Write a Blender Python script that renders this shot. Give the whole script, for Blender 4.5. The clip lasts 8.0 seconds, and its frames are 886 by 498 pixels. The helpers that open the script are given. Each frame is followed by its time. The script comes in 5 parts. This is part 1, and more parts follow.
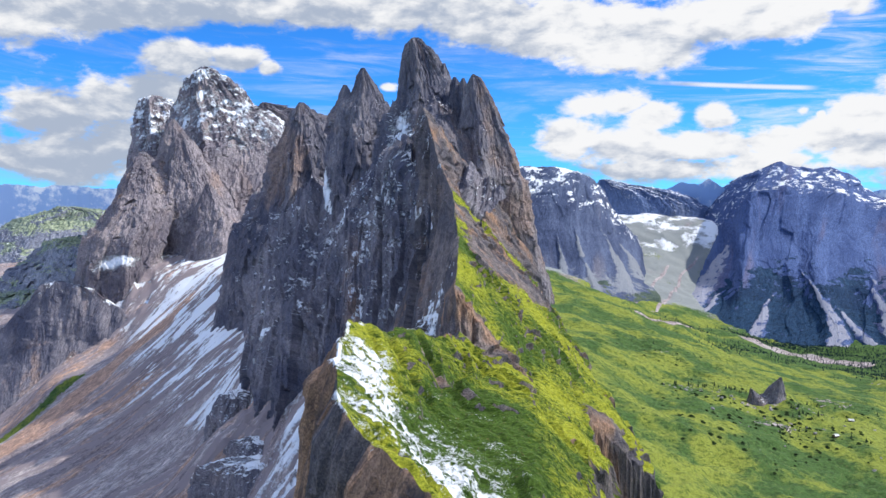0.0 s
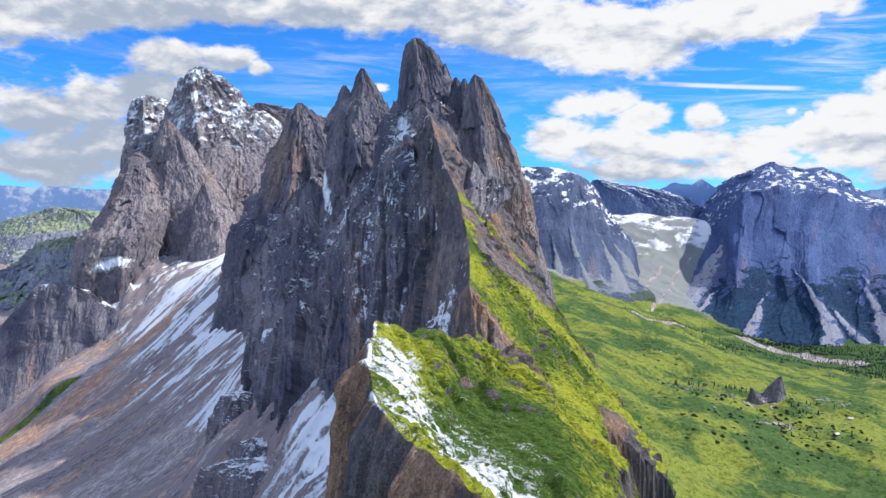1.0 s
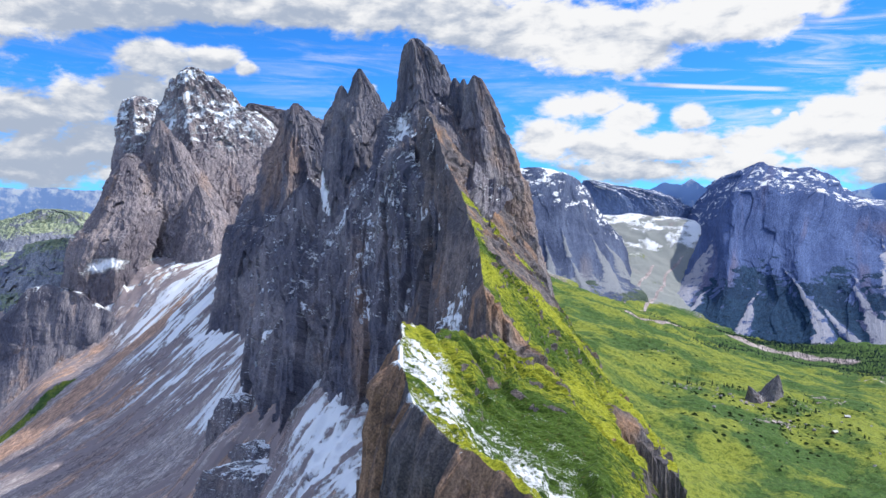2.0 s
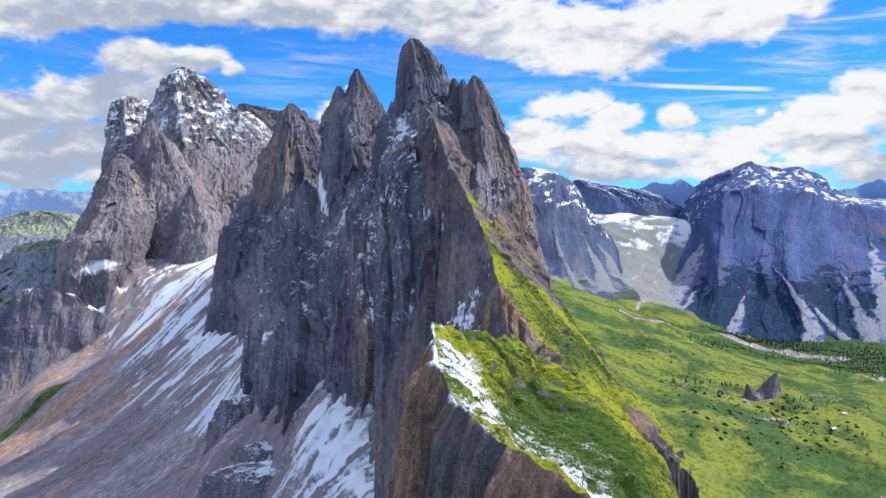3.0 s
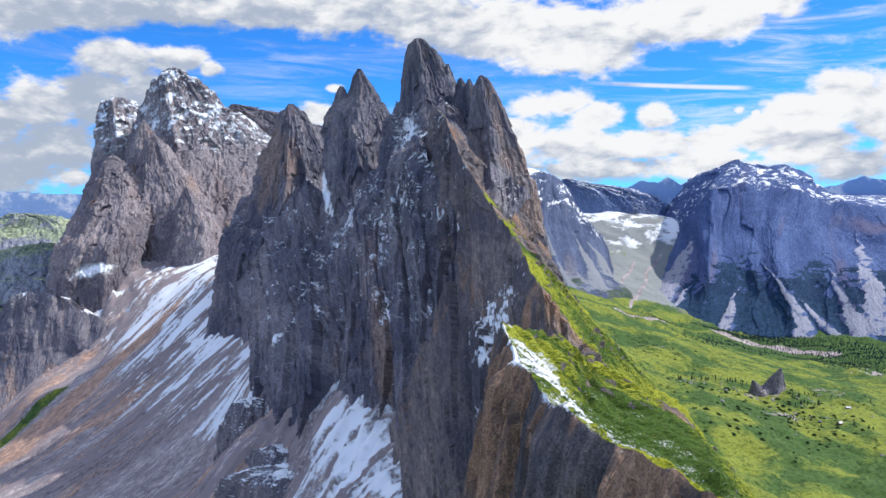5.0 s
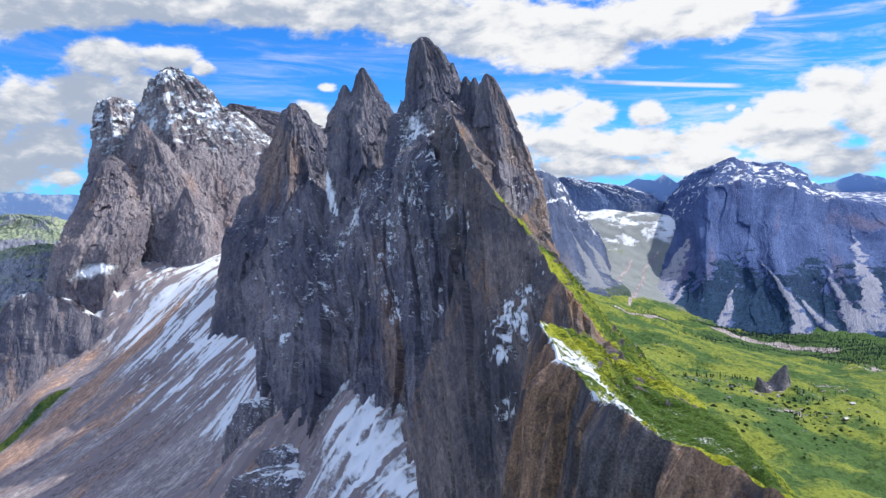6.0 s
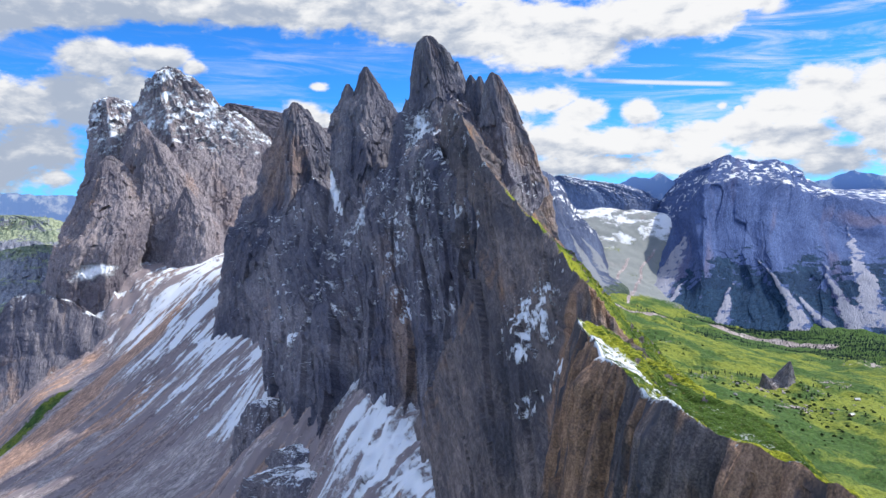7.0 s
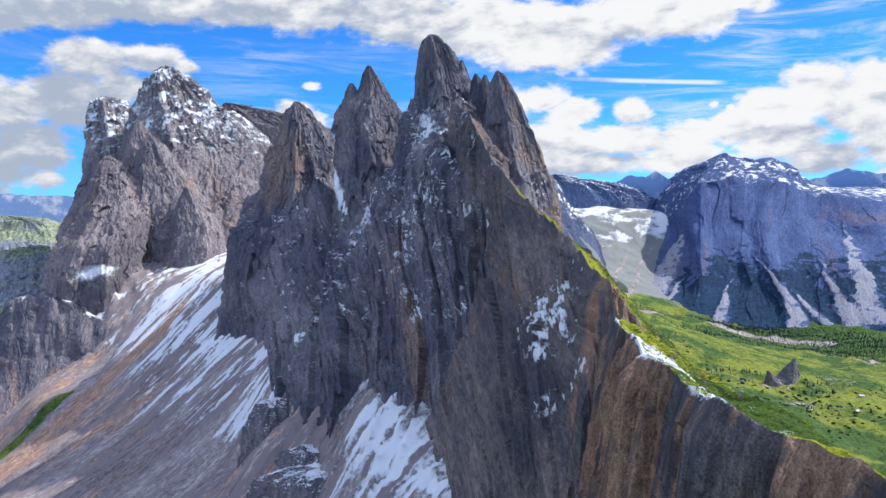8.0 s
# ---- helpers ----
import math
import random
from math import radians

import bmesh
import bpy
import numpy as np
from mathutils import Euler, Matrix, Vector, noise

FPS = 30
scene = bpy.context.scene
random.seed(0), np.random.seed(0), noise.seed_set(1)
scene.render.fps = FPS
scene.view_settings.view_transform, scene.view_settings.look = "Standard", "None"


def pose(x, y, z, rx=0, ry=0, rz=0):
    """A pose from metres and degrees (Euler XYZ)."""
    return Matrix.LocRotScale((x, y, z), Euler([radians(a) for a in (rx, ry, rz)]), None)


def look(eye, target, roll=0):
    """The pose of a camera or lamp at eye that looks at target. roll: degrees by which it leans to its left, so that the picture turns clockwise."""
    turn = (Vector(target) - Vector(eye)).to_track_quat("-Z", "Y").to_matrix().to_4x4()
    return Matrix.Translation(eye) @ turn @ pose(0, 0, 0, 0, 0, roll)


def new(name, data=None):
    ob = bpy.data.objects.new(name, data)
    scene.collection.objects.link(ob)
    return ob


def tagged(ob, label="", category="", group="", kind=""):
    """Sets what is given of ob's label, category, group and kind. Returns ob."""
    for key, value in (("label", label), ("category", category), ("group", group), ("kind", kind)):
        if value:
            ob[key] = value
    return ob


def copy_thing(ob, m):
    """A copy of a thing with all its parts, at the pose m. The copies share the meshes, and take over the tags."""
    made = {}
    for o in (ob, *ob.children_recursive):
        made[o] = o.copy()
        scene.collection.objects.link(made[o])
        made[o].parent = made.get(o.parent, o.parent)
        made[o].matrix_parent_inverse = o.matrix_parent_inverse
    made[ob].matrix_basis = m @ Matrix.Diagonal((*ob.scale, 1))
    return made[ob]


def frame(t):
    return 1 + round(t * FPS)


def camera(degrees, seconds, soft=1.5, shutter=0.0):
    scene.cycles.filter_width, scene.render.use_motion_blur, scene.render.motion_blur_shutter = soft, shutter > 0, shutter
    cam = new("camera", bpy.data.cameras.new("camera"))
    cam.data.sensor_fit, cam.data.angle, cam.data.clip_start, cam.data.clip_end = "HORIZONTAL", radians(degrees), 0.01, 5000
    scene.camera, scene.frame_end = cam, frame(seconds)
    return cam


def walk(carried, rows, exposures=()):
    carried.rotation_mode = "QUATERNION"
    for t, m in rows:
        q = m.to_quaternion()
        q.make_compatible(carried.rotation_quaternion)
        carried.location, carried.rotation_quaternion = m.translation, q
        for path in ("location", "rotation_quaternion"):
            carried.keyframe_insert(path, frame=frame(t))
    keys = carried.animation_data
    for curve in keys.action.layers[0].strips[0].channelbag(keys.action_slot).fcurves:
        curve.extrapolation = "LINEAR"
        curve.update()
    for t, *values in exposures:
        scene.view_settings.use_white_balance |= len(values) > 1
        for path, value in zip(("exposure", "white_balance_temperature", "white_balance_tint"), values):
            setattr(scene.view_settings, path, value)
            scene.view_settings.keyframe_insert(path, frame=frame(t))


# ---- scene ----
cam = camera(63.2, 8.0)
METRES, EYE, TILT, LEAN, TURN = 176.0, 560.0, -3.6, 0.0, 0.0
ROWS = [
    (0.0, 0.0, 0.0, 0.0, 0.0, 0.0, 0.0),
    (0.5, -0.0526, 0.0019, 0.0002, -0.34, 0.01, 0.05),
    (1.0, -0.1073, 0.0039, 0.0006, -0.72, 0.03, 0.12),
    (1.5, -0.1648, 0.0065, 0.0011, -1.15, 0.06, 0.21),
    (3.0, -0.3485, 0.0157, 0.0029, -2.65, 0.07, 0.54),
    (3.5, -0.415, 0.0201, 0.0037, -3.01, 0.07, 0.67),
    (4.0, -0.4789, 0.0249, 0.0045, -3.41, 0.07, 0.8),
    (4.5, -0.5429, 0.0302, 0.0055, -3.75, 0.07, 0.92),
    (6.0, -0.7377, 0.0477, 0.01, -4.58, -0.07, 1.35),
    (6.5, -0.802, 0.0544, 0.0108, -4.85, -0.12, 1.51),
    (7.0, -0.8689, 0.063, 0.011, -5.13, -0.16, 1.65),
    (7.5, -0.9331, 0.0709, 0.012, -5.4, -0.19, 1.77),
    (8.0, -0.9962, 0.0798, 0.0127, -5.66, -0.24, 1.88),
]
walk(cam, [(t, pose(0, 0, EYE, TILT, LEAN, TURN) @ pose(METRES * x, METRES * y, METRES * z, 90 + pitch, roll, yaw)) for t, x, y, z, yaw, pitch, roll in ROWS])

# ---- world, sun ----
SUN_AZ, SUN_EL = 84.0, 47.0          # degrees: azimuth from ahead to the right, height
sd = Vector((math.sin(radians(SUN_AZ)) * math.cos(radians(SUN_EL)), math.cos(radians(SUN_AZ)) * math.cos(radians(SUN_EL)), math.sin(radians(SUN_EL))))
sun = new("sun", bpy.data.lights.new("sun", "SUN"))
sun.data.energy, sun.data.angle, sun.data.color = 4.7, radians(0.6), (1.0, 0.97, 0.92)
sun.matrix_world = look(sd * 3000, (0, 0, 0))
scene.view_settings.exposure = 0.0


class Nodes:
    """A small builder for node trees."""

    def __init__(self, tree):
        self.t = tree
        tree.nodes.clear()

    def add(self, kind, **props):
        n = self.t.nodes.new(kind)
        for k, v in props.items():
            setattr(n, k, v)
        return n

    def put(self, socket, value):
        if isinstance(value, bpy.types.NodeSocket):
            self.t.links.new(value, socket)
        elif isinstance(value, (tuple, list)) and socket.type == "RGBA" and len(value) == 3:
            socket.default_value = (*value, 1)
        else:
            socket.default_value = value

    def math(self, op, a, b=0.0, c=0.0, clamp=False):
        n = self.add("ShaderNodeMath", operation=op, use_clamp=clamp)
        for s, v in zip(n.inputs, (a, b, c)):
            self.put(s, v)
        return n.outputs[0]

    def mix(self, f, a, b, blend="MIX"):
        n = self.add("ShaderNodeMix", data_type="RGBA", blend_type=blend)
        n.clamp_factor = True
        self.put(n.inputs[0], f), self.put(n.inputs[6], a), self.put(n.inputs[7], b)
        return n.outputs[2]

    def smooth(self, v, lo, hi):
        n = self.add("ShaderNodeMapRange", interpolation_type="SMOOTHSTEP")
        self.put(n.inputs[0], v), self.put(n.inputs[1], lo), self.put(n.inputs[2], hi)
        return n.outputs[0]

    def scaled(self, v, s):
        n = self.add("ShaderNodeVectorMath", operation="MULTIPLY")
        self.put(n.inputs[0], v), self.put(n.inputs[1], s)
        return n.outputs[0]

    def noise(self, v, scale, detail=5.0, rough=0.55, warp=0.0):
        n = self.add("ShaderNodeTexNoise")
        self.put(n.inputs["Vector"], v)
        n.inputs["Scale"].default_value, n.inputs["Detail"].default_value, n.inputs["Roughness"].default_value = scale, detail, rough
        n.inputs["Distortion"].default_value = warp
        return n.outputs[0]

    def attr(self, name):
        return self.add("ShaderNodeAttribute", attribute_name=name).outputs["Fac"]


def build_world():
    w = bpy.data.worlds.new("sky")
    scene.world = w
    w.use_nodes = True
    n = Nodes(w.node_tree)
    sky = n.add("ShaderNodeTexSky", sky_type="NISHITA", sun_disc=False, sun_elevation=radians(SUN_EL), sun_rotation=radians(SUN_AZ))
    sky.altitude, sky.air_density, sky.dust_density, sky.ozone_density = 2300, 1.0, 0.3, 3.0
    way = n.add("ShaderNodeTexCoord").outputs["Generated"]
    sep = n.add("ShaderNodeSeparateXYZ")
    n.put(sep.inputs[0], way)
    az = n.math("MULTIPLY", n.math("ARCTAN2", sep.outputs[0], sep.outputs[1]), 57.2958)
    el = n.math("MULTIPLY", n.math("ARCSINE", sep.outputs[2]), 57.2958)
    # flattened direction for the cloud texture, with a warp that gives billows
    comb = n.add("ShaderNodeCombineXYZ")
    n.put(comb.inputs[0], n.math("MULTIPLY", az, 0.085)), n.put(comb.inputs[1], n.math("MULTIPLY", el, 0.17))
    big = n.noise(comb.outputs[0], 2.6, 9, 0.58, 0.25)
    comb2 = n.add("ShaderNodeCombineXYZ")
    n.put(comb2.inputs[0], n.math("MULTIPLY", n.math("SUBTRACT", az, 0.5), 0.085)), n.put(comb2.inputs[1], n.math("MULTIPLY", n.math("ADD", el, 0.7), 0.17))
    shade_noise = n.noise(comb2.outputs[0], 2.6, 6, 0.5, 0.25)
    # the cloud bodies: azimuth, height, half-width, half-height, weight, how grey
    roof_clouds = [(-33, 13, 6, 2.4, 1.3, 0.3), (-27.6, 13.2, 5.1, 1.8, 1.3, 0.25), (-22.4, 13.9, 5.6, 1.5, 1.3, 0.3), (-16.8, 14.7, 6, 1.6, 1.3, 0.4), (-10.8, 14.8, 4.6, 1.5, 1.2, 0.3), (-4.5, 15.1, 6.6, 2, 1.3, 0.35),
                   (2.5, 14.3, 5.3, 2.3, 1.3, 0.4), (7.8, 13.5, 5.2, 2.5, 1.3, 0.35), (13.1, 12.6, 5.1, 2.5, 1.3, 0.2), (16.9, 11.6, 3.1, 1.9, 1.15, 0.1), (20.6, 13.4, 5.1, 2.1, 1.25, 0.05), (25.3, 13.5, 4.1, 1.9, 1.2, 0.05), (29, 13.7, 2.5, 1.4, 1.1, 0.05)]
    left_clouds = [(-19.7, 10.5, 3.1, 1.5, 1.15, 0.2), (-15.8, 10.8, 2.4, 1.1, 1.1, 0.1), (-13.4, 10.2, 1.1, 0.8, 1, 0), (-17.6, 8.9, 2.4, 1.4, 0.95, 0.3), (-21.2, 7.8, 3, 2.3, 1.1, 0.75), (-24.8, 7.2, 2.7, 1.8, 1.2, 0.05), (-28.2, 6.1, 3.4, 2.2, 1.15, 0.45),
                   (-23.9, 4.5, 2.9, 2.1, 1.15, 0.8), (-27.5, 3.1, 5, 1.9, 1.2, 0.5), (-22.9, 2.3, 1.2, 0.7, 1, 0), (-4.3, 9.1, 0.7, 0.35, 0.95, 0), (-5.6, 7.1, 1.6, 0.9, 1.05, 0), (-4.2, 6.4, 1.2, 0.9, 1, 0.1), (-36, 5, 5, 4, 1.2, 0.4)]
    right_clouds = [(11.3, 7.6, 2.3, 1.2, 1.15, 0), (13.7, 7.7, 2.2, 1.1, 1.15, 0), (16.1, 6.5, 2.4, 1.2, 1.15, 0.1), (20.4, 6.4, 1.5, 1.1, 1.1, 0), (10, 5.1, 2.6, 1.6, 1.2, 0), (14.8, 4.3, 4.6, 1.6, 1.2, 0.3), (19.8, 4.3, 4, 1.4, 1.2, 0.15), (24.6, 4.5, 2.7, 1.1, 1.15, 0)]
    far_clouds = [(28, 4.8, 2.5, 1.4, 1.15, 0.05), (30.5, 6.2, 2.8, 1.6, 1.2, 0.05), (33.1, 7.3, 2.9, 1.7, 1.2, 0), (35.6, 6.2, 2.8, 2.6, 1.2, 0.2), (30.9, 3.7, 3.7, 1.5, 1.2, 0.2), (33.7, 2.4, 2.9, 1.4, 1.15, 0.9), (23.5, 2.8, 4.6, 1.1, 1.1, 0.2), (16.5, 2.6, 6.2, 1, 1.1, 0.6),
                  (26.3, 6.5, 0.5, 0.4, 0.9, 0), (27.5, 6.2, 0.4, 0.4, 0.9, 0), (40, 5, 6, 4, 1.2, 0.2)]
    total = pull = weight = None
    for a0, e0, ra, re, wt, grey in roof_clouds + left_clouds + right_clouds + far_clouds:
        da = n.math("MULTIPLY_ADD", az, 1 / ra, -a0 / ra)
        de = n.math("MULTIPLY_ADD", el, 1 / re, -e0 / re)
        r2 = n.math("MULTIPLY_ADD", da, da, n.math("MULTIPLY", de, de))
        g = n.math("MULTIPLY", n.math("POWER", 0.4066, r2), wt)
        total = g if total is None else n.math("MAXIMUM", total, g)
        # grey at the base, white at the crown
        g2 = n.math("MULTIPLY", g, g)
        lit = n.math("MULTIPLY", g2, n.math("MULTIPLY_ADD", de, -0.3, grey + max(0.0, min(0.40, -0.016 * (a0 - 8)))))
        pull = lit if pull is None else n.math("ADD", pull, lit)
        weight = g2 if weight is None else n.math("ADD", weight, g2)
    # broken cloud over the rest of the sky
    wide = n.noise(way, 2.2, 5, 0.5)
    behind = n.math("MAXIMUM", n.smooth(n.math("ABSOLUTE", az), 45, 65), n.smooth(el, 20, 27))
    total = n.math("MAXIMUM", total, n.math("MULTIPLY", behind, n.smooth(wide, 0.42, 0.60)))
    ragged = n.noise(comb.outputs[0], 7.5, 6, 0.6, 0.3)
    dens = n.math("ADD", total, n.math("ADD", n.math("MULTIPLY", n.math("SUBTRACT", big, 0.5), 1.35), n.math("MULTIPLY", n.math("SUBTRACT", ragged, 0.5), 0.85)))
    mask = n.math("MULTIPLY", n.smooth(dens, 0.30, 0.74), n.smooth(el, -0.6, 1.6))
    # contrail and thin veils
    line = n.math("SUBTRACT", el, n.math("ADD", 8.95, n.math("MULTIPLY", n.math("SUBTRACT", az, 17.3), -0.093)))
    ends = n.math("MULTIPLY", n.smooth(az, 14.0, 19.5), n.math("SUBTRACT", 1.0, n.smooth(az, 26.0, 27.6)))
    trail = n.math("MULTIPLY", n.math("SUBTRACT", 1.0, n.smooth(n.math("ABSOLUTE", line), 0.05, 0.24)), n.math("MULTIPLY", ends, 0.85))
    streak = n.add("ShaderNodeCombineXYZ")
    n.put(streak.inputs[0], n.math("MULTIPLY", az, 0.05)), n.put(streak.inputs[1], n.math("MULTIPLY", n.math("ADD", el, n.math("MULTIPLY", az, 0.05)), 0.42))
    veil = n.math("MULTIPLY", n.smooth(n.noise(streak.outputs[0], 1.5, 8, 0.68, 0.7), 0.44, 0.72), n.math("ADD", 0.34, n.math("MULTIPLY", n.smooth(az, 12, 24), 0.46)))
    mask = n.math("MAXIMUM", mask, n.math("MAXIMUM", trail, veil))
    soft = n.noise(comb2.outputs[0], 1.6, 5, 0.55, 0.2)
    tone = n.math("DIVIDE", pull, n.math("ADD", weight, 0.02))
    fluff = n.noise(comb2.outputs[0], 6.5, 5, 0.62, 0.3)
    tone = n.math("MULTIPLY_ADD", n.math("SUBTRACT", 0.5, fluff), 1.3, tone)
    tone = n.math("ADD", tone, n.math("ADD", n.math("MULTIPLY", n.math("SUBTRACT", shade_noise, big), 2.2), n.math("MULTIPLY", n.math("SUBTRACT", 0.5, soft), 1.5)))
    white = n.mix(n.smooth(tone, 0.0, 1.05), (0.93, 0.935, 0.95), (0.42, 0.49, 0.62))
    blue = n.mix(1.0, sky.outputs[0], (0.031, 0.112, 0.208), "MULTIPLY")
    # unseen clouds get a brighter, bluer colour, added to fill the shaded rock
    white = n.mix(behind, white, (0.84, 0.96, 1.20))
    out = n.mix(mask, blue, white)
    bg = n.add("ShaderNodeBackground")
    n.put(bg.inputs[0], out)
    bg.inputs[1].default_value = 1.0
    n.t.links.new(bg.outputs[0], n.add("ShaderNodeOutputWorld").inputs[0])


build_world()


# ---- noise and meshes ----
PERM = np.random.RandomState(7).permutation(256)
PERM = np.concatenate([PERM, PERM, PERM])
GRAD = np.random.RandomState(8).normal(size=(256, 3))
GRAD /= np.linalg.norm(GRAD, axis=1)[:, None]


def perlin(p):
    """Gradient noise, about -0.7 to 0.7, at points (..., 3)."""
    i = np.floor(p).astype(np.int64)
    f = p - i
    i &= 255
    u = f * f * f * (f * (f * 6 - 15) + 10)
    total = 0
    for dx in (0, 1):
        for dy in (0, 1):
            for dz in (0, 1):
                h = PERM[PERM[PERM[(i[..., 0] + dx) & 255] + ((i[..., 1] + dy) & 255)] + ((i[..., 2] + dz) & 255)]
                g = GRAD[h]
                dot = g[..., 0] * (f[..., 0] - dx) + g[..., 1] * (f[..., 1] - dy) + g[..., 2] * (f[..., 2] - dz)
                wt = (u[..., 0] if dx else 1 - u[..., 0]) * (u[..., 1] if dy else 1 - u[..., 1]) * (u[..., 2] if dz else 1 - u[..., 2])
                total = total + wt * dot
    return total


def fbm(p, size, octaves=4, gain=0.5, seed=0.0):
    """Fractal noise; size: metres of the largest feature along x, y, z."""
    q = p / np.asarray(size, float) + seed * 17.37
    out, amp = 0, 1.0
    for k in range(octaves):
        out = out + amp * perlin(q)
        q, amp = q * 2.03 + 5.2, amp * gain
    return out


def ridged(p, size, octaves=4, gain=0.5, seed=0.0):
    q = p / np.asarray(size, float) + seed * 11.71
    out, amp = 0, 1.0
    for k in range(octaves):
        out = out + amp * (0.5 - 2.0 * np.abs(perlin(q)))
        q, amp = q * 2.03 + 3.1, amp * gain
    return out


def facets(p, size, seed=0):
    """Blocks with flat tilted faces: each cell of a jittered lattice gives its own plane, about -1 to 1."""
    q = p / np.asarray(size, float) + seed * 13.3
    i = np.floor(q).astype(np.int64)
    f = q - i
    best, value = np.full(q.shape[:-1], 9.0), np.zeros(q.shape[:-1])
    for dx in (-1, 0, 1):
        for dy in (-1, 0, 1):
            for dz in (-1, 0, 1):
                h = PERM[PERM[PERM[(i[..., 0] + dx) & 255] + ((i[..., 1] + dy) & 255)] + ((i[..., 2] + dz) & 255)]
                g = GRAD[h]
                o = f - (dx, dy, dz) - 0.5 - 0.45 * g
                dist = (o * o).sum(-1)
                closer = dist < best
                best = np.where(closer, dist, best)
                s = GRAD[(h * 7 + 31) & 255]
                value = np.where(closer, (s * o).sum(-1) * 1.1 + s[..., 0] * 0.55, value)
    return value


def step(x, lo, hi):
    t = np.clip((x - lo) / (hi - lo), 0, 1)
    return t * t * (3 - 2 * t)


def near(x, y, x0, y0, rx, ry):
    return np.exp(-((x - x0) / rx) ** 2 - ((y - y0) / ry) ** 2)


def normals(P, wrap=False):
    if wrap:
        du = np.roll(P, -1, 1) - np.roll(P, 1, 1)
    else:
        du = np.gradient(P, axis=1)
    dv = np.gradient(P, axis=0)
    n = np.cross(du, dv)
    return n / np.maximum(np.linalg.norm(n, axis=2, keepdims=True), 1e-9)


def sheet(name, P, material, wrap=False, masks=None, smooth=True, parent=None, label="", flip=False, run=None):
    """One mesh object from a grid of points (rows, columns, 3), with named masks on its points."""
    nv, nu = P.shape[:2]
    turn = -1 if flip else 1
    P = P[::turn]
    idx = np.arange(nv * nu).reshape(nv, nu)
    if wrap:
        idx = np.concatenate([idx, idx[:, :1]], 1)
    q = np.stack([idx[:-1, :-1], idx[:-1, 1:], idx[1:, 1:], idx[1:, :-1]], -1).reshape(-1, 4)
    me = bpy.data.meshes.new(name)
    me.vertices.add(nv * nu)
    me.vertices.foreach_set("co", P.reshape(-1).astype(np.float32))
    me.loops.add(q.size)
    me.loops.foreach_set("vertex_index", q.reshape(-1).astype(np.int32))
    me.polygons.add(len(q))
    me.polygons.foreach_set("loop_start", (np.arange(len(q)) * 4).astype(np.int32))
    me.polygons.foreach_set("use_smooth", np.full(len(q), smooth))
    me.update(calc_edges=True)
    for key, value in (masks or {}).items():
        me.attributes.new(key, "FLOAT", "POINT").data.foreach_set("value", np.broadcast_to(value, (nv, nu))[::turn].reshape(-1).astype(np.float32))
    along = P if run is None else np.broadcast_to(run, (nv, nu, 3))[::turn]
    me.attributes.new("run", "FLOAT_VECTOR", "POINT").data.foreach_set("vector", np.ascontiguousarray(along, dtype=np.float32).reshape(-1))
    me.materials.append(material)
    ob = new(name, me)
    ob.parent = parent
    if label:
        tagged(ob, label)
    return ob


def thing(name, label, category, group="", kind="", at=(0, 0, 0)):
    ob = new(name)
    ob.location = at
    return tagged(ob, label, category, group, kind)


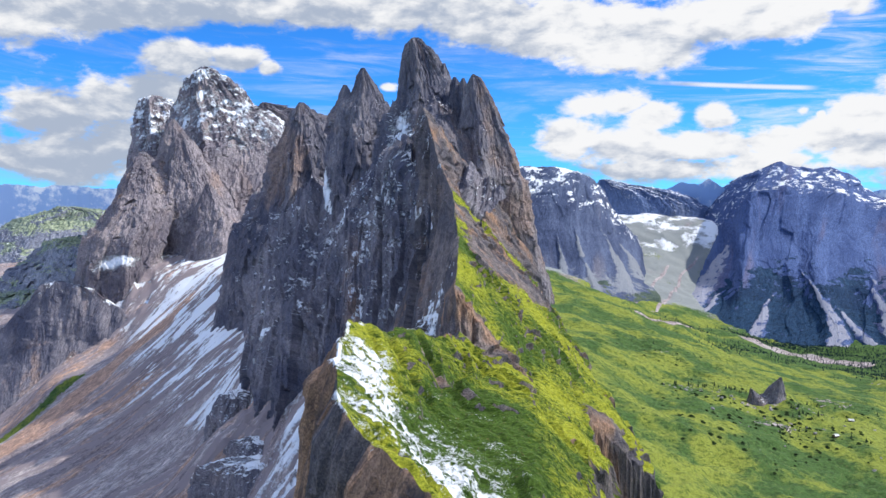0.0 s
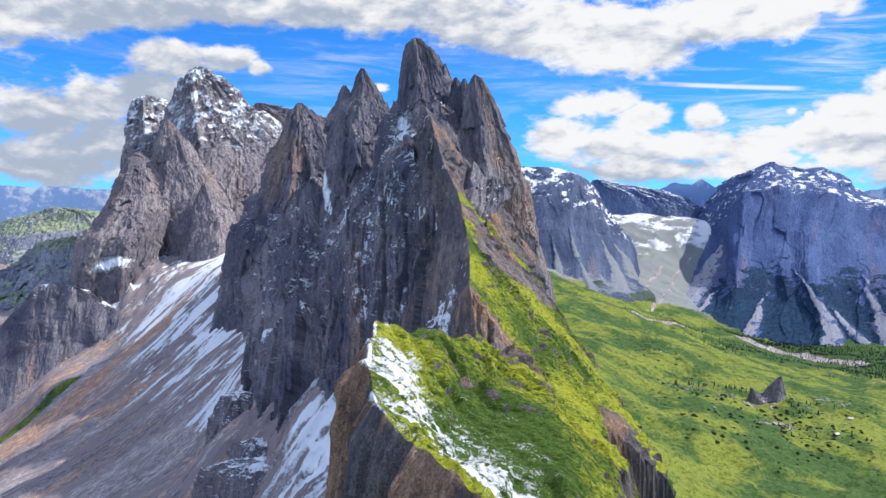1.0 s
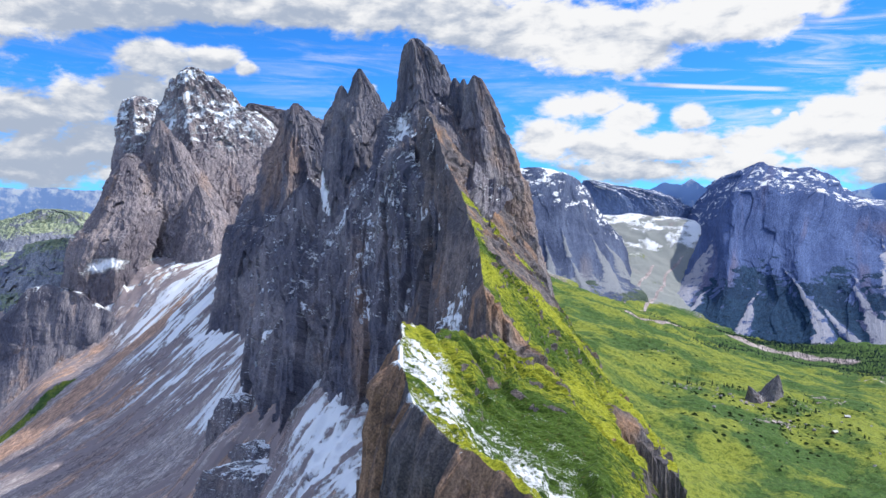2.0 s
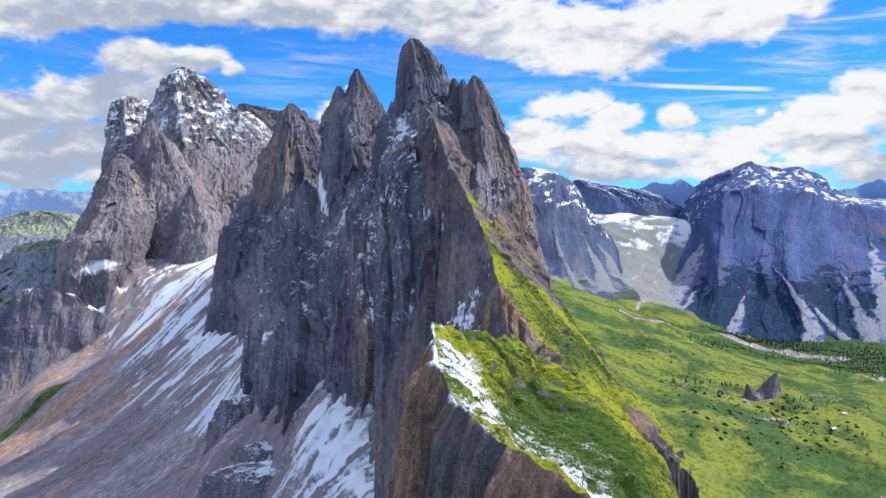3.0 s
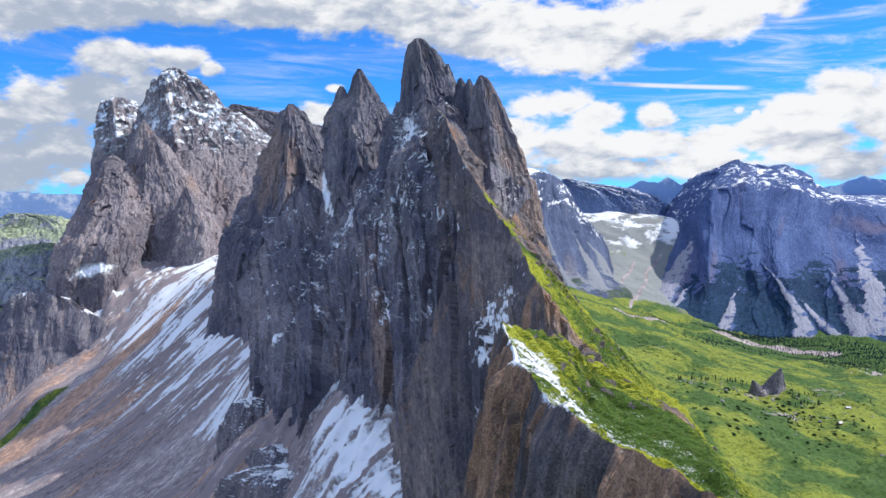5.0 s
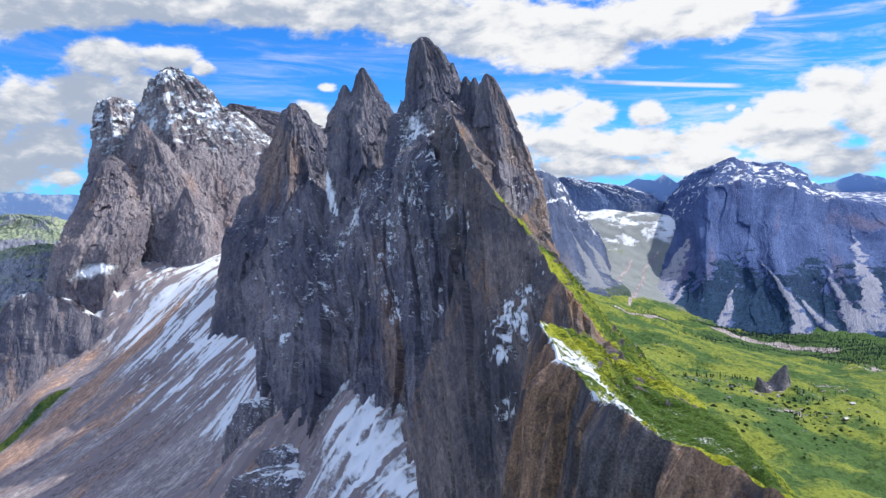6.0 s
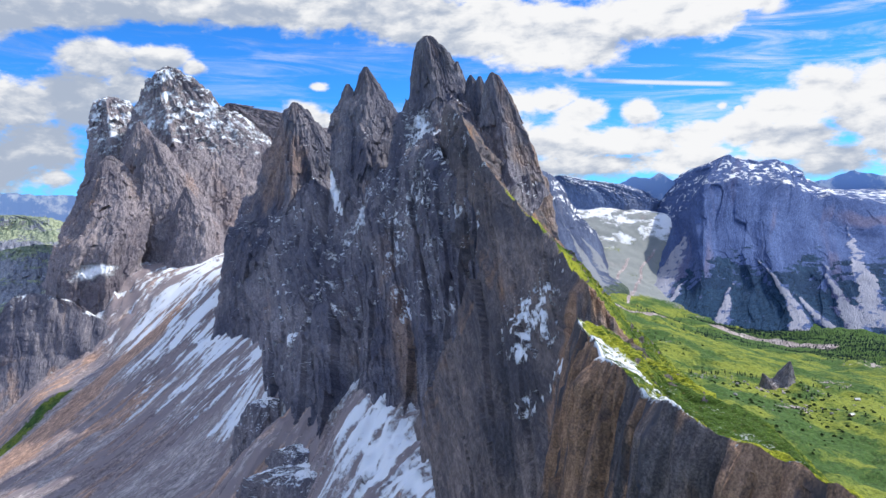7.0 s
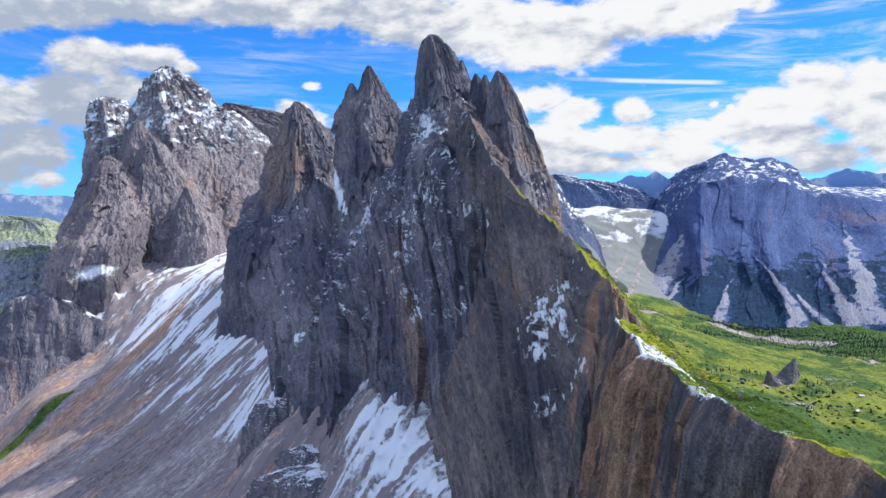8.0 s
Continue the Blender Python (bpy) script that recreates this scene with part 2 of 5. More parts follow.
# ---- materials ----
def terrain(name, pale, dark, stain, size=1.0, grass_a=(0.11, 0.17, 0.012), grass_b=(0.05, 0.10, 0.012), soil=(0.16, 0.12, 0.075), bump=1.0, dust=0.0, cracks=0.45, stretch=2.4, rills=1.0, comb=(1, 1, 1.6), fleck=0.3, close=1.0, streaks=0.8, soft=0.0, rubble=((0.38, 0.34, 0.31), (0.55, 0.50, 0.46))):
    """Rock, with grass and snow where the masks of the mesh put them. size: metres by which the pattern is scaled."""
    m = bpy.data.materials.new(name)
    m.use_nodes = True
    n = Nodes(m.node_tree)
    geo = n.add("ShaderNodeNewGeometry")
    pos = geo.outputs["Position"]
    facing = n.add("ShaderNodeSeparateXYZ")
    n.put(facing.inputs[0], geo.outputs["Normal"])
    up = facing.outputs[2]
    flow = n.add("ShaderNodeAttribute", attribute_name="run").outputs["Vector"]
    grain = n.noise(pos, 0.55 / size, 5, 0.7)
    # rock: broad tones, long vertical water streaks and cracks, some level beds
    mott = n.noise(n.scaled(flow, (1, 1, 0.45)), 0.014 / size, 6, 0.55)
    fine = n.noise(n.scaled(pos, (1, 1, 0.35)), 0.16 / size, 6, 0.62)
    streak = n.noise(n.scaled(flow, (1, 1, min(1, 0.09 * stretch))), 0.05 / size, 8, 0.66, 0.4)
    crack = n.noise(n.scaled(flow, (1, 1, min(1, 0.09 * stretch))), 0.09 / size, 6, 0.65, 0.9)
    beds = n.noise(n.scaled(pos, (0.15, 0.15, 1)), 0.05 / size, 5, 0.6)
    rock = n.mix(n.smooth(mott, 0.36, 0.64), dark, pale)
    rock = n.mix(n.math("MULTIPLY", n.smooth(streak, 0.48, 0.66), streaks), rock, dark)
    rock = n.mix(n.math("MULTIPLY", n.smooth(beds, 0.56, 0.7), 0.25), rock, pale)
    patch = n.noise(n.scaled(flow, (1, 1, 0.3)), 0.011 / size, 5, 0.55, 0.4)
    rock = n.mix(n.math("MULTIPLY", n.smooth(n.math("ADD", patch, n.math("MULTIPLY", n.attr("stain"), 0.35)), 0.56, 0.76), 0.75), rock, stain)
    rill = n.noise(n.scaled(flow, (1, 1, min(1, 0.10 * stretch))), 0.26 / size, 6, 0.7, 0.6)
    rock = n.mix(rills, rock, n.mix(n.smooth(rill, 0.38, 0.64), n.mix(1.0, rock, (0.58, 0.58, 0.61), "MULTIPLY"), n.mix(1.0, rock, (1.18, 1.17, 1.16), "MULTIPLY")))
    lines = n.math("SUBTRACT", 1.0, n.smooth(n.math("ABSOLUTE", n.math("SUBTRACT", crack, 0.5)), 0.0, 0.035))
    rock = n.mix(n.math("MULTIPLY", lines, cracks), rock, n.mix(1.0, dark, (0.5, 0.5, 0.52), "MULTIPLY"))
    rock = n.mix(n.smooth(fine, 0.3, 0.7), n.mix(1.0, rock, (0.72, 0.72, 0.74), "MULTIPLY"), rock)
    rock = n.mix(n.smooth(grain, 0.35, 0.65), n.mix(1.0, rock, (0.6, 0.6, 0.63), "MULTIPLY"), n.mix(1.0, rock, (1.22, 1.21, 1.2), "MULTIPLY"))
    rock = n.mix(n.smooth(n.attr("tone"), 0.45, 0.9), rock, n.mix(1.0, dark, (0.75, 0.75, 0.78), "MULTIPLY"))
    screes = n.smooth(n.math("ADD", n.attr("scree"), n.math("MULTIPLY", n.math("SUBTRACT", fine, 0.5), 0.9)), 0.35, 0.7)
    rock = n.mix(screes, rock, n.mix(fine, rubble[0], rubble[1]))
    # grass: olive to green by noise, tufted, bare soil between; hollow shade painted darker
    tuft = n.noise(n.scaled(pos, comb), 0.12 * close / size, 7, 0.68, 0.3)
    broad = n.noise(pos, 0.0075 / size, 5, 0.55)
    grass = n.mix(n.smooth(n.math("ADD", n.math("MULTIPLY", tuft, fleck), n.math("SUBTRACT", n.math("MULTIPLY", broad, 1 - fleck), n.math("MULTIPLY", n.attr("lush_and_shade"), 0.085))), 0.43, 0.57), grass_b, grass_a)
    grass = n.mix(n.math("MULTIPLY", n.smooth(n.noise(pos, 0.25 / size, 5, 0.65), 0.56, 0.70), 0.6), grass, soil)
    # low spots between tufts are darkened, tuft shadows put into the grass colour
    grass = n.mix(n.smooth(tuft, 0.34, 0.54), n.mix(1.0, grass, (0.38, 0.46, 0.42), "MULTIPLY"), grass)
    grass = n.mix(n.smooth(grain, 0.35, 0.65), n.mix(1.0, grass, (0.6, 0.64, 0.6), "MULTIPLY"), n.mix(1.0, grass, (1.2, 1.18, 1.15), "MULTIPLY"))
    edge = n.math("ADD", n.attr("grass"), n.math("MULTIPLY", n.math("SUBTRACT", tuft, 0.5), 0.9))
    g_mask = n.smooth(edge, 0.42, 0.56)
    # snow
    flake = n.noise(n.scaled(pos, (1, 1, 0.8)), 0.15 * close / size, 8, 0.76)
    on_ledge = n.math("MULTIPLY", n.smooth(up, 0.45, 0.85), dust)
    s_mask = n.smooth(n.math("ADD", n.math("ADD", n.attr("snow"), on_ledge), n.math("MULTIPLY", n.math("SUBTRACT", flake, 0.5), 1.3)), 0.45 - soft, 0.62 + soft)
    colour = n.mix(s_mask, n.mix(g_mask, rock, grass), (0.88, 0.90, 0.93))
    b = n.add("ShaderNodeBsdfPrincipled")
    n.put(b.inputs["Base Color"], colour)
    n.put(b.inputs["Roughness"], n.math("SUBTRACT", 0.95, n.math("MULTIPLY", s_mask, 0.3)))
    b.inputs["Specular IOR Level"].default_value = 0.2
    h = n.math("ADD", n.math("MULTIPLY", streak, 7.0 * size), n.math("ADD", n.math("MULTIPLY", fine, 3.4 * size), n.math("ADD", n.math("MULTIPLY", grain, 0.9 * size), n.math("ADD", n.math("MULTIPLY", rill, 2.6 * size), n.math("MULTIPLY", crack, 4.5 * size)))))
    h = n.math("ADD", n.math("MULTIPLY", h, n.math("SUBTRACT", 1.0, n.math("MAXIMUM", s_mask, n.math("MULTIPLY", g_mask, 0.6)))), n.math("MULTIPLY", n.math("ADD", n.math("MULTIPLY", tuft, 3.6 * size), n.math("MULTIPLY", grain, 1.0 * size)), g_mask))
    bp = n.add("ShaderNodeBump")
    bp.inputs["Strength"].default_value, bp.inputs["Distance"].default_value = 0.8 * bump, 1.0
    n.put(bp.inputs["Height"], h)
    n.put(b.inputs["Normal"], bp.outputs[0])
    n.t.links.new(b.outputs[0], n.add("ShaderNodeOutputMaterial").inputs[0])
    return m


m_tower = terrain("tower_rock", (0.375, 0.345, 0.36), (0.140, 0.143, 0.188), (0.50, 0.355, 0.28), 0.9, dust=0.28, rills=0.45, streaks=0.5, stretch=4.6, soft=0.05)
m_ridge = terrain("ridge_turf_and_rock", (0.34, 0.28, 0.25), (0.125, 0.12, 0.135), (0.56, 0.33, 0.19), 0.55, (0.36, 0.375, 0.034), (0.070, 0.125, 0.018), (0.20, 0.14, 0.06), dust=0.16, rills=0.7, comb=(0.34, 1.15, 0.6), fleck=0.4, close=2.4)
m_peak = terrain("peak_rock", (0.475, 0.415, 0.41), (0.235, 0.21, 0.235), (0.50, 0.36, 0.29), 1.3, dust=0.12, soft=0.16, stretch=6.5, rills=0.45, streaks=0.55)
# distance haze and shade are painted into the table mountain's dark blue tones
m_far = terrain("shade_and_haze_rock", (0.126, 0.194, 0.40), (0.070, 0.117, 0.275), (0.22, 0.20, 0.30), 1.6, (0.022, 0.060, 0.130), (0.016, 0.045, 0.110), (0.03, 0.07, 0.14), bump=0.8, dust=0.08, soft=0.08, cracks=0.25, stretch=5.0, rills=0.45, streaks=0.7, rubble=((0.24, 0.26, 0.34), (0.42, 0.41, 0.46)))
# headwall haze goes into the blue of its base colours
m_haze = terrain("haze_tinted_headwall_rock", (0.20, 0.28, 0.46), (0.11, 0.17, 0.33), (0.28, 0.32, 0.42), 1.8, bump=0.6, dust=0.3, cracks=0.1, stretch=5.0, rills=0.3, streaks=0.6)
# the cliff's grey-blue is air haze put into the rock colour
m_west = terrain("haze_tinted_cliff_rock", (0.145, 0.185, 0.29), (0.070, 0.095, 0.175), (0.24, 0.23, 0.27), 1.6, (0.10, 0.13, 0.09), (0.06, 0.09, 0.08), (0.15, 0.16, 0.14), bump=0.8, dust=0.12, cracks=0.2, stretch=5.0, rills=0.4, streaks=0.6, rubble=((0.17, 0.19, 0.22), (0.28, 0.29, 0.31)))
# haze over the far hill is mixed into its pale turf and rock
m_hill = terrain("haze_paled_hill_turf", (0.46, 0.48, 0.52), (0.27, 0.29, 0.35), (0.46, 0.44, 0.42), 2.0, (0.42, 0.46, 0.31), (0.29, 0.34, 0.26), (0.33, 0.32, 0.25), bump=0.35, dust=0.1, rills=0.4)
m_ground = terrain("meadow_and_scree", (0.71, 0.625, 0.585), (0.42, 0.345, 0.335), (0.84, 0.50, 0.31), 1.0, (0.24, 0.275, 0.045), (0.068, 0.130, 0.032), (0.21, 0.19, 0.07), 0.7, fleck=0.2, soft=0.05, rubble=((0.18, 0.205, 0.20), (0.32, 0.33, 0.32)))


# ---- the ground: one sheet ----
NORTH = [(-519, 1784, 396), (-312, 1202, 275), (-598, 1571, 205), (-666, 1464, 117), (-912, 1621, 74), (-340, 1093, 188), (-267, 1005, 198), (-215, 985, 248), (-305, 1150, 236), (-345, 1140, 195), (-300, 890, 110), (-123, 870, 262),
         (-102, 790, 262), (-850, 1832, 190), (-828, 1350, 30), (-631, 1250, 85), (-944, 1720, 120), (-1014, 1700, 53), (-867, 2042, 370), (-400, 700, 60), (-250, 450, 120),
         (-300, 0, 150), (-1000, 600, -120), (-1500, 1500, -150), (-1500, 2300, 100), (-2000, 3200, 250), (-3500, 3500, 100), (-3000, 500, -200), (-1300, 2000, 60)]
SOUTH = [(479, 1536, 238), (436, 1316, 212), (942, 2070, 69), (553, 1133, 172), (633, 1135, 165), (446, 1108, 206), (991, 1581, 139), (329, 877, 214),
         (1169, 2642, 33), (1368, 2408, 14), (1297, 2935, 45), (560, 2600, 225), (1163, 3700, 232), (1147, 4400, 490), (1631, 4450, 450), (800, 2500, 150),
         (300, 500, 200), (500, 300, 100), (300, 0, 180), (1000, 600, 60), (1800, 1500, 60), (1800, 0, 0), (3500, 2000, 100), (621, 1343, 190), (250, 1500, 300), (150, 2000, 300),
         (1453, 3900, 290), (1282, 3600, 181), (1645, 4200, 426)]


def fit_ground(points):
    p = np.array(points, float)
    d = np.linalg.norm(p[:, None, :2] - p[None, :, :2], axis=2)
    k = len(p)
    a = np.zeros((k + 1, k + 1))
    a[:k, :k], a[:k, k], a[k, :k] = -np.sqrt(d * d + 60 ** 2) - np.eye(k) * 4, 1, 1
    return p[:, :2], np.linalg.solve(a, np.append(p[:, 2], 0))


G_AT, G_W = fit_ground(NORTH + SOUTH + [(0, -2500, 0), (-4500, 4800, 100), (4500, 4800, 200), (4500, -2500, 0), (-4500, -2500, -100)])


def ground_height(x, y):
    out = np.full(np.shape(x), G_W[-1])
    for (px, py), w in zip(G_AT, G_W):
        out = out - w * np.sqrt((x - px) ** 2 + (y - py) ** 2 + 60 ** 2)
    return out


def north_part(x, y):
    return step(-x, -60, 60) * step(y, 300, 600)


def fall_line(x, y):
    """Coordinates down and across the scree, stretched so that noise runs in streaks."""
    along, across = x * 0.88 + y * 0.48, -0.48 * x + 0.88 * y
    return along, across, np.stack([along / 9, across, 0 * x], -1)


def outcrop(flat, where, size, high, seed):
    """Broken blocks of rock in the part of the ground that the mask picks."""
    out = np.zeros(where.shape)
    pick = where > 0.01
    out[pick] = facets(flat[pick], (size, size, 1), seed) * high + facets(flat[pick], (0.4 * size, 0.4 * size, 1), seed + 1) * 0.35 * high
    return out * where


def ground_z(x, y):
    """Height of the ground with its swells, gullies and furrows."""
    z = ground_height(x, y)
    flat = np.stack([x, y, 0 * x], -1)
    left = north_part(x, y)
    right = 1 - left
    z = z + right * (fbm(flat, 300, 5, 0.5, 1) * 38 * step(y, 300, 900) + ridged(flat, 120, 5, 0.55, 2) * 9 * step(y, 300, 800))
    # grass gullies that run down the near valley side
    run = np.stack([y * 0.8 - x * 0.6, (x * 0.8 + y * 0.6) / 6, 0 * x], -1)
    z = z + right * ridged(run, 60, 3, 0.5, 9) * 10 * step(y, 300, 500) * (1 - step(y, 1000, 1200))
    # the swell that hides the wood behind it
    z = z + (6 * near(x, y, 985, 2010, 260, 110) - 22 * near(x, y, 900, 1720, 200, 90)) * right
    F = fall_line(x, y)[2]
    z = z + outcrop(flat, left * near(x, y, -850, 1980, 95, 110), 34, 16, 6)
    z = z + outcrop(flat, left * np.maximum(near(x, y, -275, 1040, 70, 110), near(x, y, -150, 880, 80, 110)), 24, 9, 8)
    return z + left * (ridged(F, 34, 5, 0.6, 3) * 7 + fbm(flat, 150, 4, 0.5, 4) * 10)


def along_line(x, y, pts, width):
    """1 on a broken line through the points, 0 beyond its width."""
    best = np.full(np.shape(x), 1e9)
    for (ax, ay), (bx, by) in zip(pts[:-1], pts[1:]):
        t = np.clip(((x - ax) * (bx - ax) + (y - ay) * (by - ay)) / ((bx - ax) ** 2 + (by - ay) ** 2), 0, 1)
        best = np.minimum(best, np.hypot(x - ax - t * (bx - ax), y - ay - t * (by - ay)))
    return np.exp(-(best / width) ** 2)


def build_ground():
    u = np.linspace(-1, 1, 690)
    x = 100 + 1500 * u + 3400 * u ** 5
    v = np.linspace(0, 1, 650)
    y = np.interp(v, (0, 0.12, 0.62, 0.82, 1), (-1500, 550, 1800, 2900, 4930))
    X, Y = np.meshgrid(x, y)
    Z = ground_z(X, Y)
    P = np.stack([X, Y, Z], -1)
    flat = P * (1, 1, 0)
    left = north_part(X, Y)
    right = 1 - left
    along, across, F = fall_line(X, Y)
    # scree with snow that lies in streaks down the fall line
    s = fbm(F, 30, 6, 0.68, 5)
    broad = fbm(flat, 130, 4, 0.5, 8)
    high = step(along + 70 * broad + 0.05 * (across - 1400), 60, 270) * step(across, 900, 1080)
    thin = fbm(np.stack([along / 5, across, 0 * X], -1), 14, 5, 0.7, 10)
    blotch = fbm(np.stack([along / 2.5, across, 0 * X], -1), 75, 5, 0.6, 14)
    snow = left * high * np.clip(0.25 + 0.32 * step(along, 190, 310) + 1.25 * blotch + 0.7 * s + 1.0 * thin, 0, 1) * (1 - step(Y, 2200, 2500))
    axis = np.interp(along, (-100, 140, 273, 356, 400), (1945, 1938, 1894, 1880, 1860))
    band = left * np.exp(-((across - axis) / 30) ** 2) * step(along, 90, 220)
    snow = np.maximum(snow, band * (0.66 + 0.9 * s + 0.8 * thin))
    snow = np.maximum(snow, left * np.clip(near(X, Y, -885, 2085, 95, 75) * (0.8 + 0.9 * fbm(flat, 40, 5, 0.65, 15)), 0, 1))
    fan = left * near(across, along, 850, 285, 130, 90)
    snow = np.maximum(snow, np.clip(fan * (0.72 + 0.9 * s + 0.7 * thin), 0, 1))
    foot = left * along_line(X, Y, [(-312, 1170), (-298, 1140)], 12) + left * along_line(X, Y, [(-205, 970), (-160, 905), (-85, 735)], 40)
    snow = snow * (1 - 0.75 * near(X, Y, -285, 1045, 60, 90))
    snow = np.maximum(snow, np.clip(foot * (0.27 + 0.5 * s + 1.8 * fbm(flat, 34, 5, 0.62, 22)), 0, 1))
    # tan strip of scree, its warm sunlight partly painted in through the stain mask
    sunlit_strip = np.interp(along, (-100, 50, 140, 230, 310, 400), (1814, 1852, 1882, 1866, 1861, 1839))
    path = left * np.exp(-((across - sunlit_strip) / 30) ** 2) * (1 - step(along, 250, 340))
    snow = snow * (1 - 0.9 * path * (1 - step(along, 200, 300)))
    stain = left * (2.6 * path + 0.9 * np.exp(-((across - 1985) / 30) ** 2) * (1 - step(along, 20, 110)) + 0.6 * s + 0.5 * thin + 1.1 * np.clip(fbm(F, 60, 3, 0.5, 20), 0, 1)) - 1.2 * right
    green = np.interp(along, (-100, 50, 150), (1893, 1926, 1940))
    green_l = left * np.exp(-((across - green) / 24) ** 2) * (1 - step(along, 0, 120)) * (0.95 + 0.5 * thin)
    far_up = step(Y, 2650, 3200)
    w = fbm(flat, 220, 5, 0.55, 6)
    grass = np.maximum(right * np.clip(1.0 - far_up * 0.74 + 0.45 * w, 0, 1), green_l)
    snow = np.maximum(snow, right * step(Z + 120 * w, 260, 420) * step(Y, 3300, 3800) * np.clip(0.46 + 0.25 * step(Y, 4050, 4250) + 0.3 * near(X, Y, 1640, 4150, 160, 200) + 1.0 * w + 0.8 * fbm(flat, 60, 4, 0.6, 13), 0, 1))
    # gravel of the stream bed, tracks, the white bed of a brook, and outcrops
    gravel = along_line(X, Y, [(1150, 2640), (1297, 2533), (1400, 2390)], 42)
    gravel = np.maximum(gravel, along_line(X, Y, [(1163, 3702), (1010, 3420), (940, 3235), (800, 2960), (721, 2680)], 6) * 0.6)
    gravel = np.maximum(gravel, along_line(X, Y, [(1380, 3878), (1190, 3600), (1124, 3418), (900, 2960), (766, 2615)], 6) * 0.6)
    gravel = np.maximum(gravel, along_line(X, Y, [(660, 2420), (769, 2405), (890, 2490)], 11))
    gravel = right * np.maximum(gravel, along_line(X, Y, [(560, 905), (640, 930), (700, 990)], 1.6))
    rocky = right * (near(X, Y, 449, 1300, 50, 22) + near(X, Y, 465, 1510, 30, 40) + near(X, Y, 570, 1262, 70, 24) + near(X, Y, 550, 1165, 50, 38) + near(X, Y, 1300, 1990, 130, 60) + near(X, Y, 720, 1330, 70, 60))
    grass = grass * (1 - np.clip(gravel * 1.6, 0, 1)) - np.clip(rocky, 0, 1) * np.clip(0.35 + 0.9 * fbm(flat, 16, 4, 0.6, 12), 0, 1)
    return tagged(sheet("ground", P, m_ground, run=P * (1 - left)[..., None] + np.stack([across, along / 4.5, 0.3 * Z], -1) * left[..., None], masks={"snow": snow, "grass": grass, "stain": stain, "scree": right * far_up * np.clip(0.9 + 0.5 * w + 0.3 * fbm(flat, 70, 4, 0.6, 11), 0, 1) * (1 - np.clip(2 * gravel, 0, 1)), "lush_and_shade": right * (2.2 * fbm(flat, 110, 5, 0.6, 19) + 5 * near(X, Y, 1400, 2450, 320, 200)), "tone": left * (1 - np.clip(1.5 * path, 0, 1)) * np.clip(0.36 - 1.7 * thin - 0.9 * blotch + 0.5 * near(X, Y, -850, 1970, 100, 100) + 0.7 * foot + 0.35 * near(X, Y, -275, 1040, 75, 110), 0, 1)}), "alpine meadow valley and snow-streaked grey scree slope", "ground", kind="structure")


ground = build_ground()


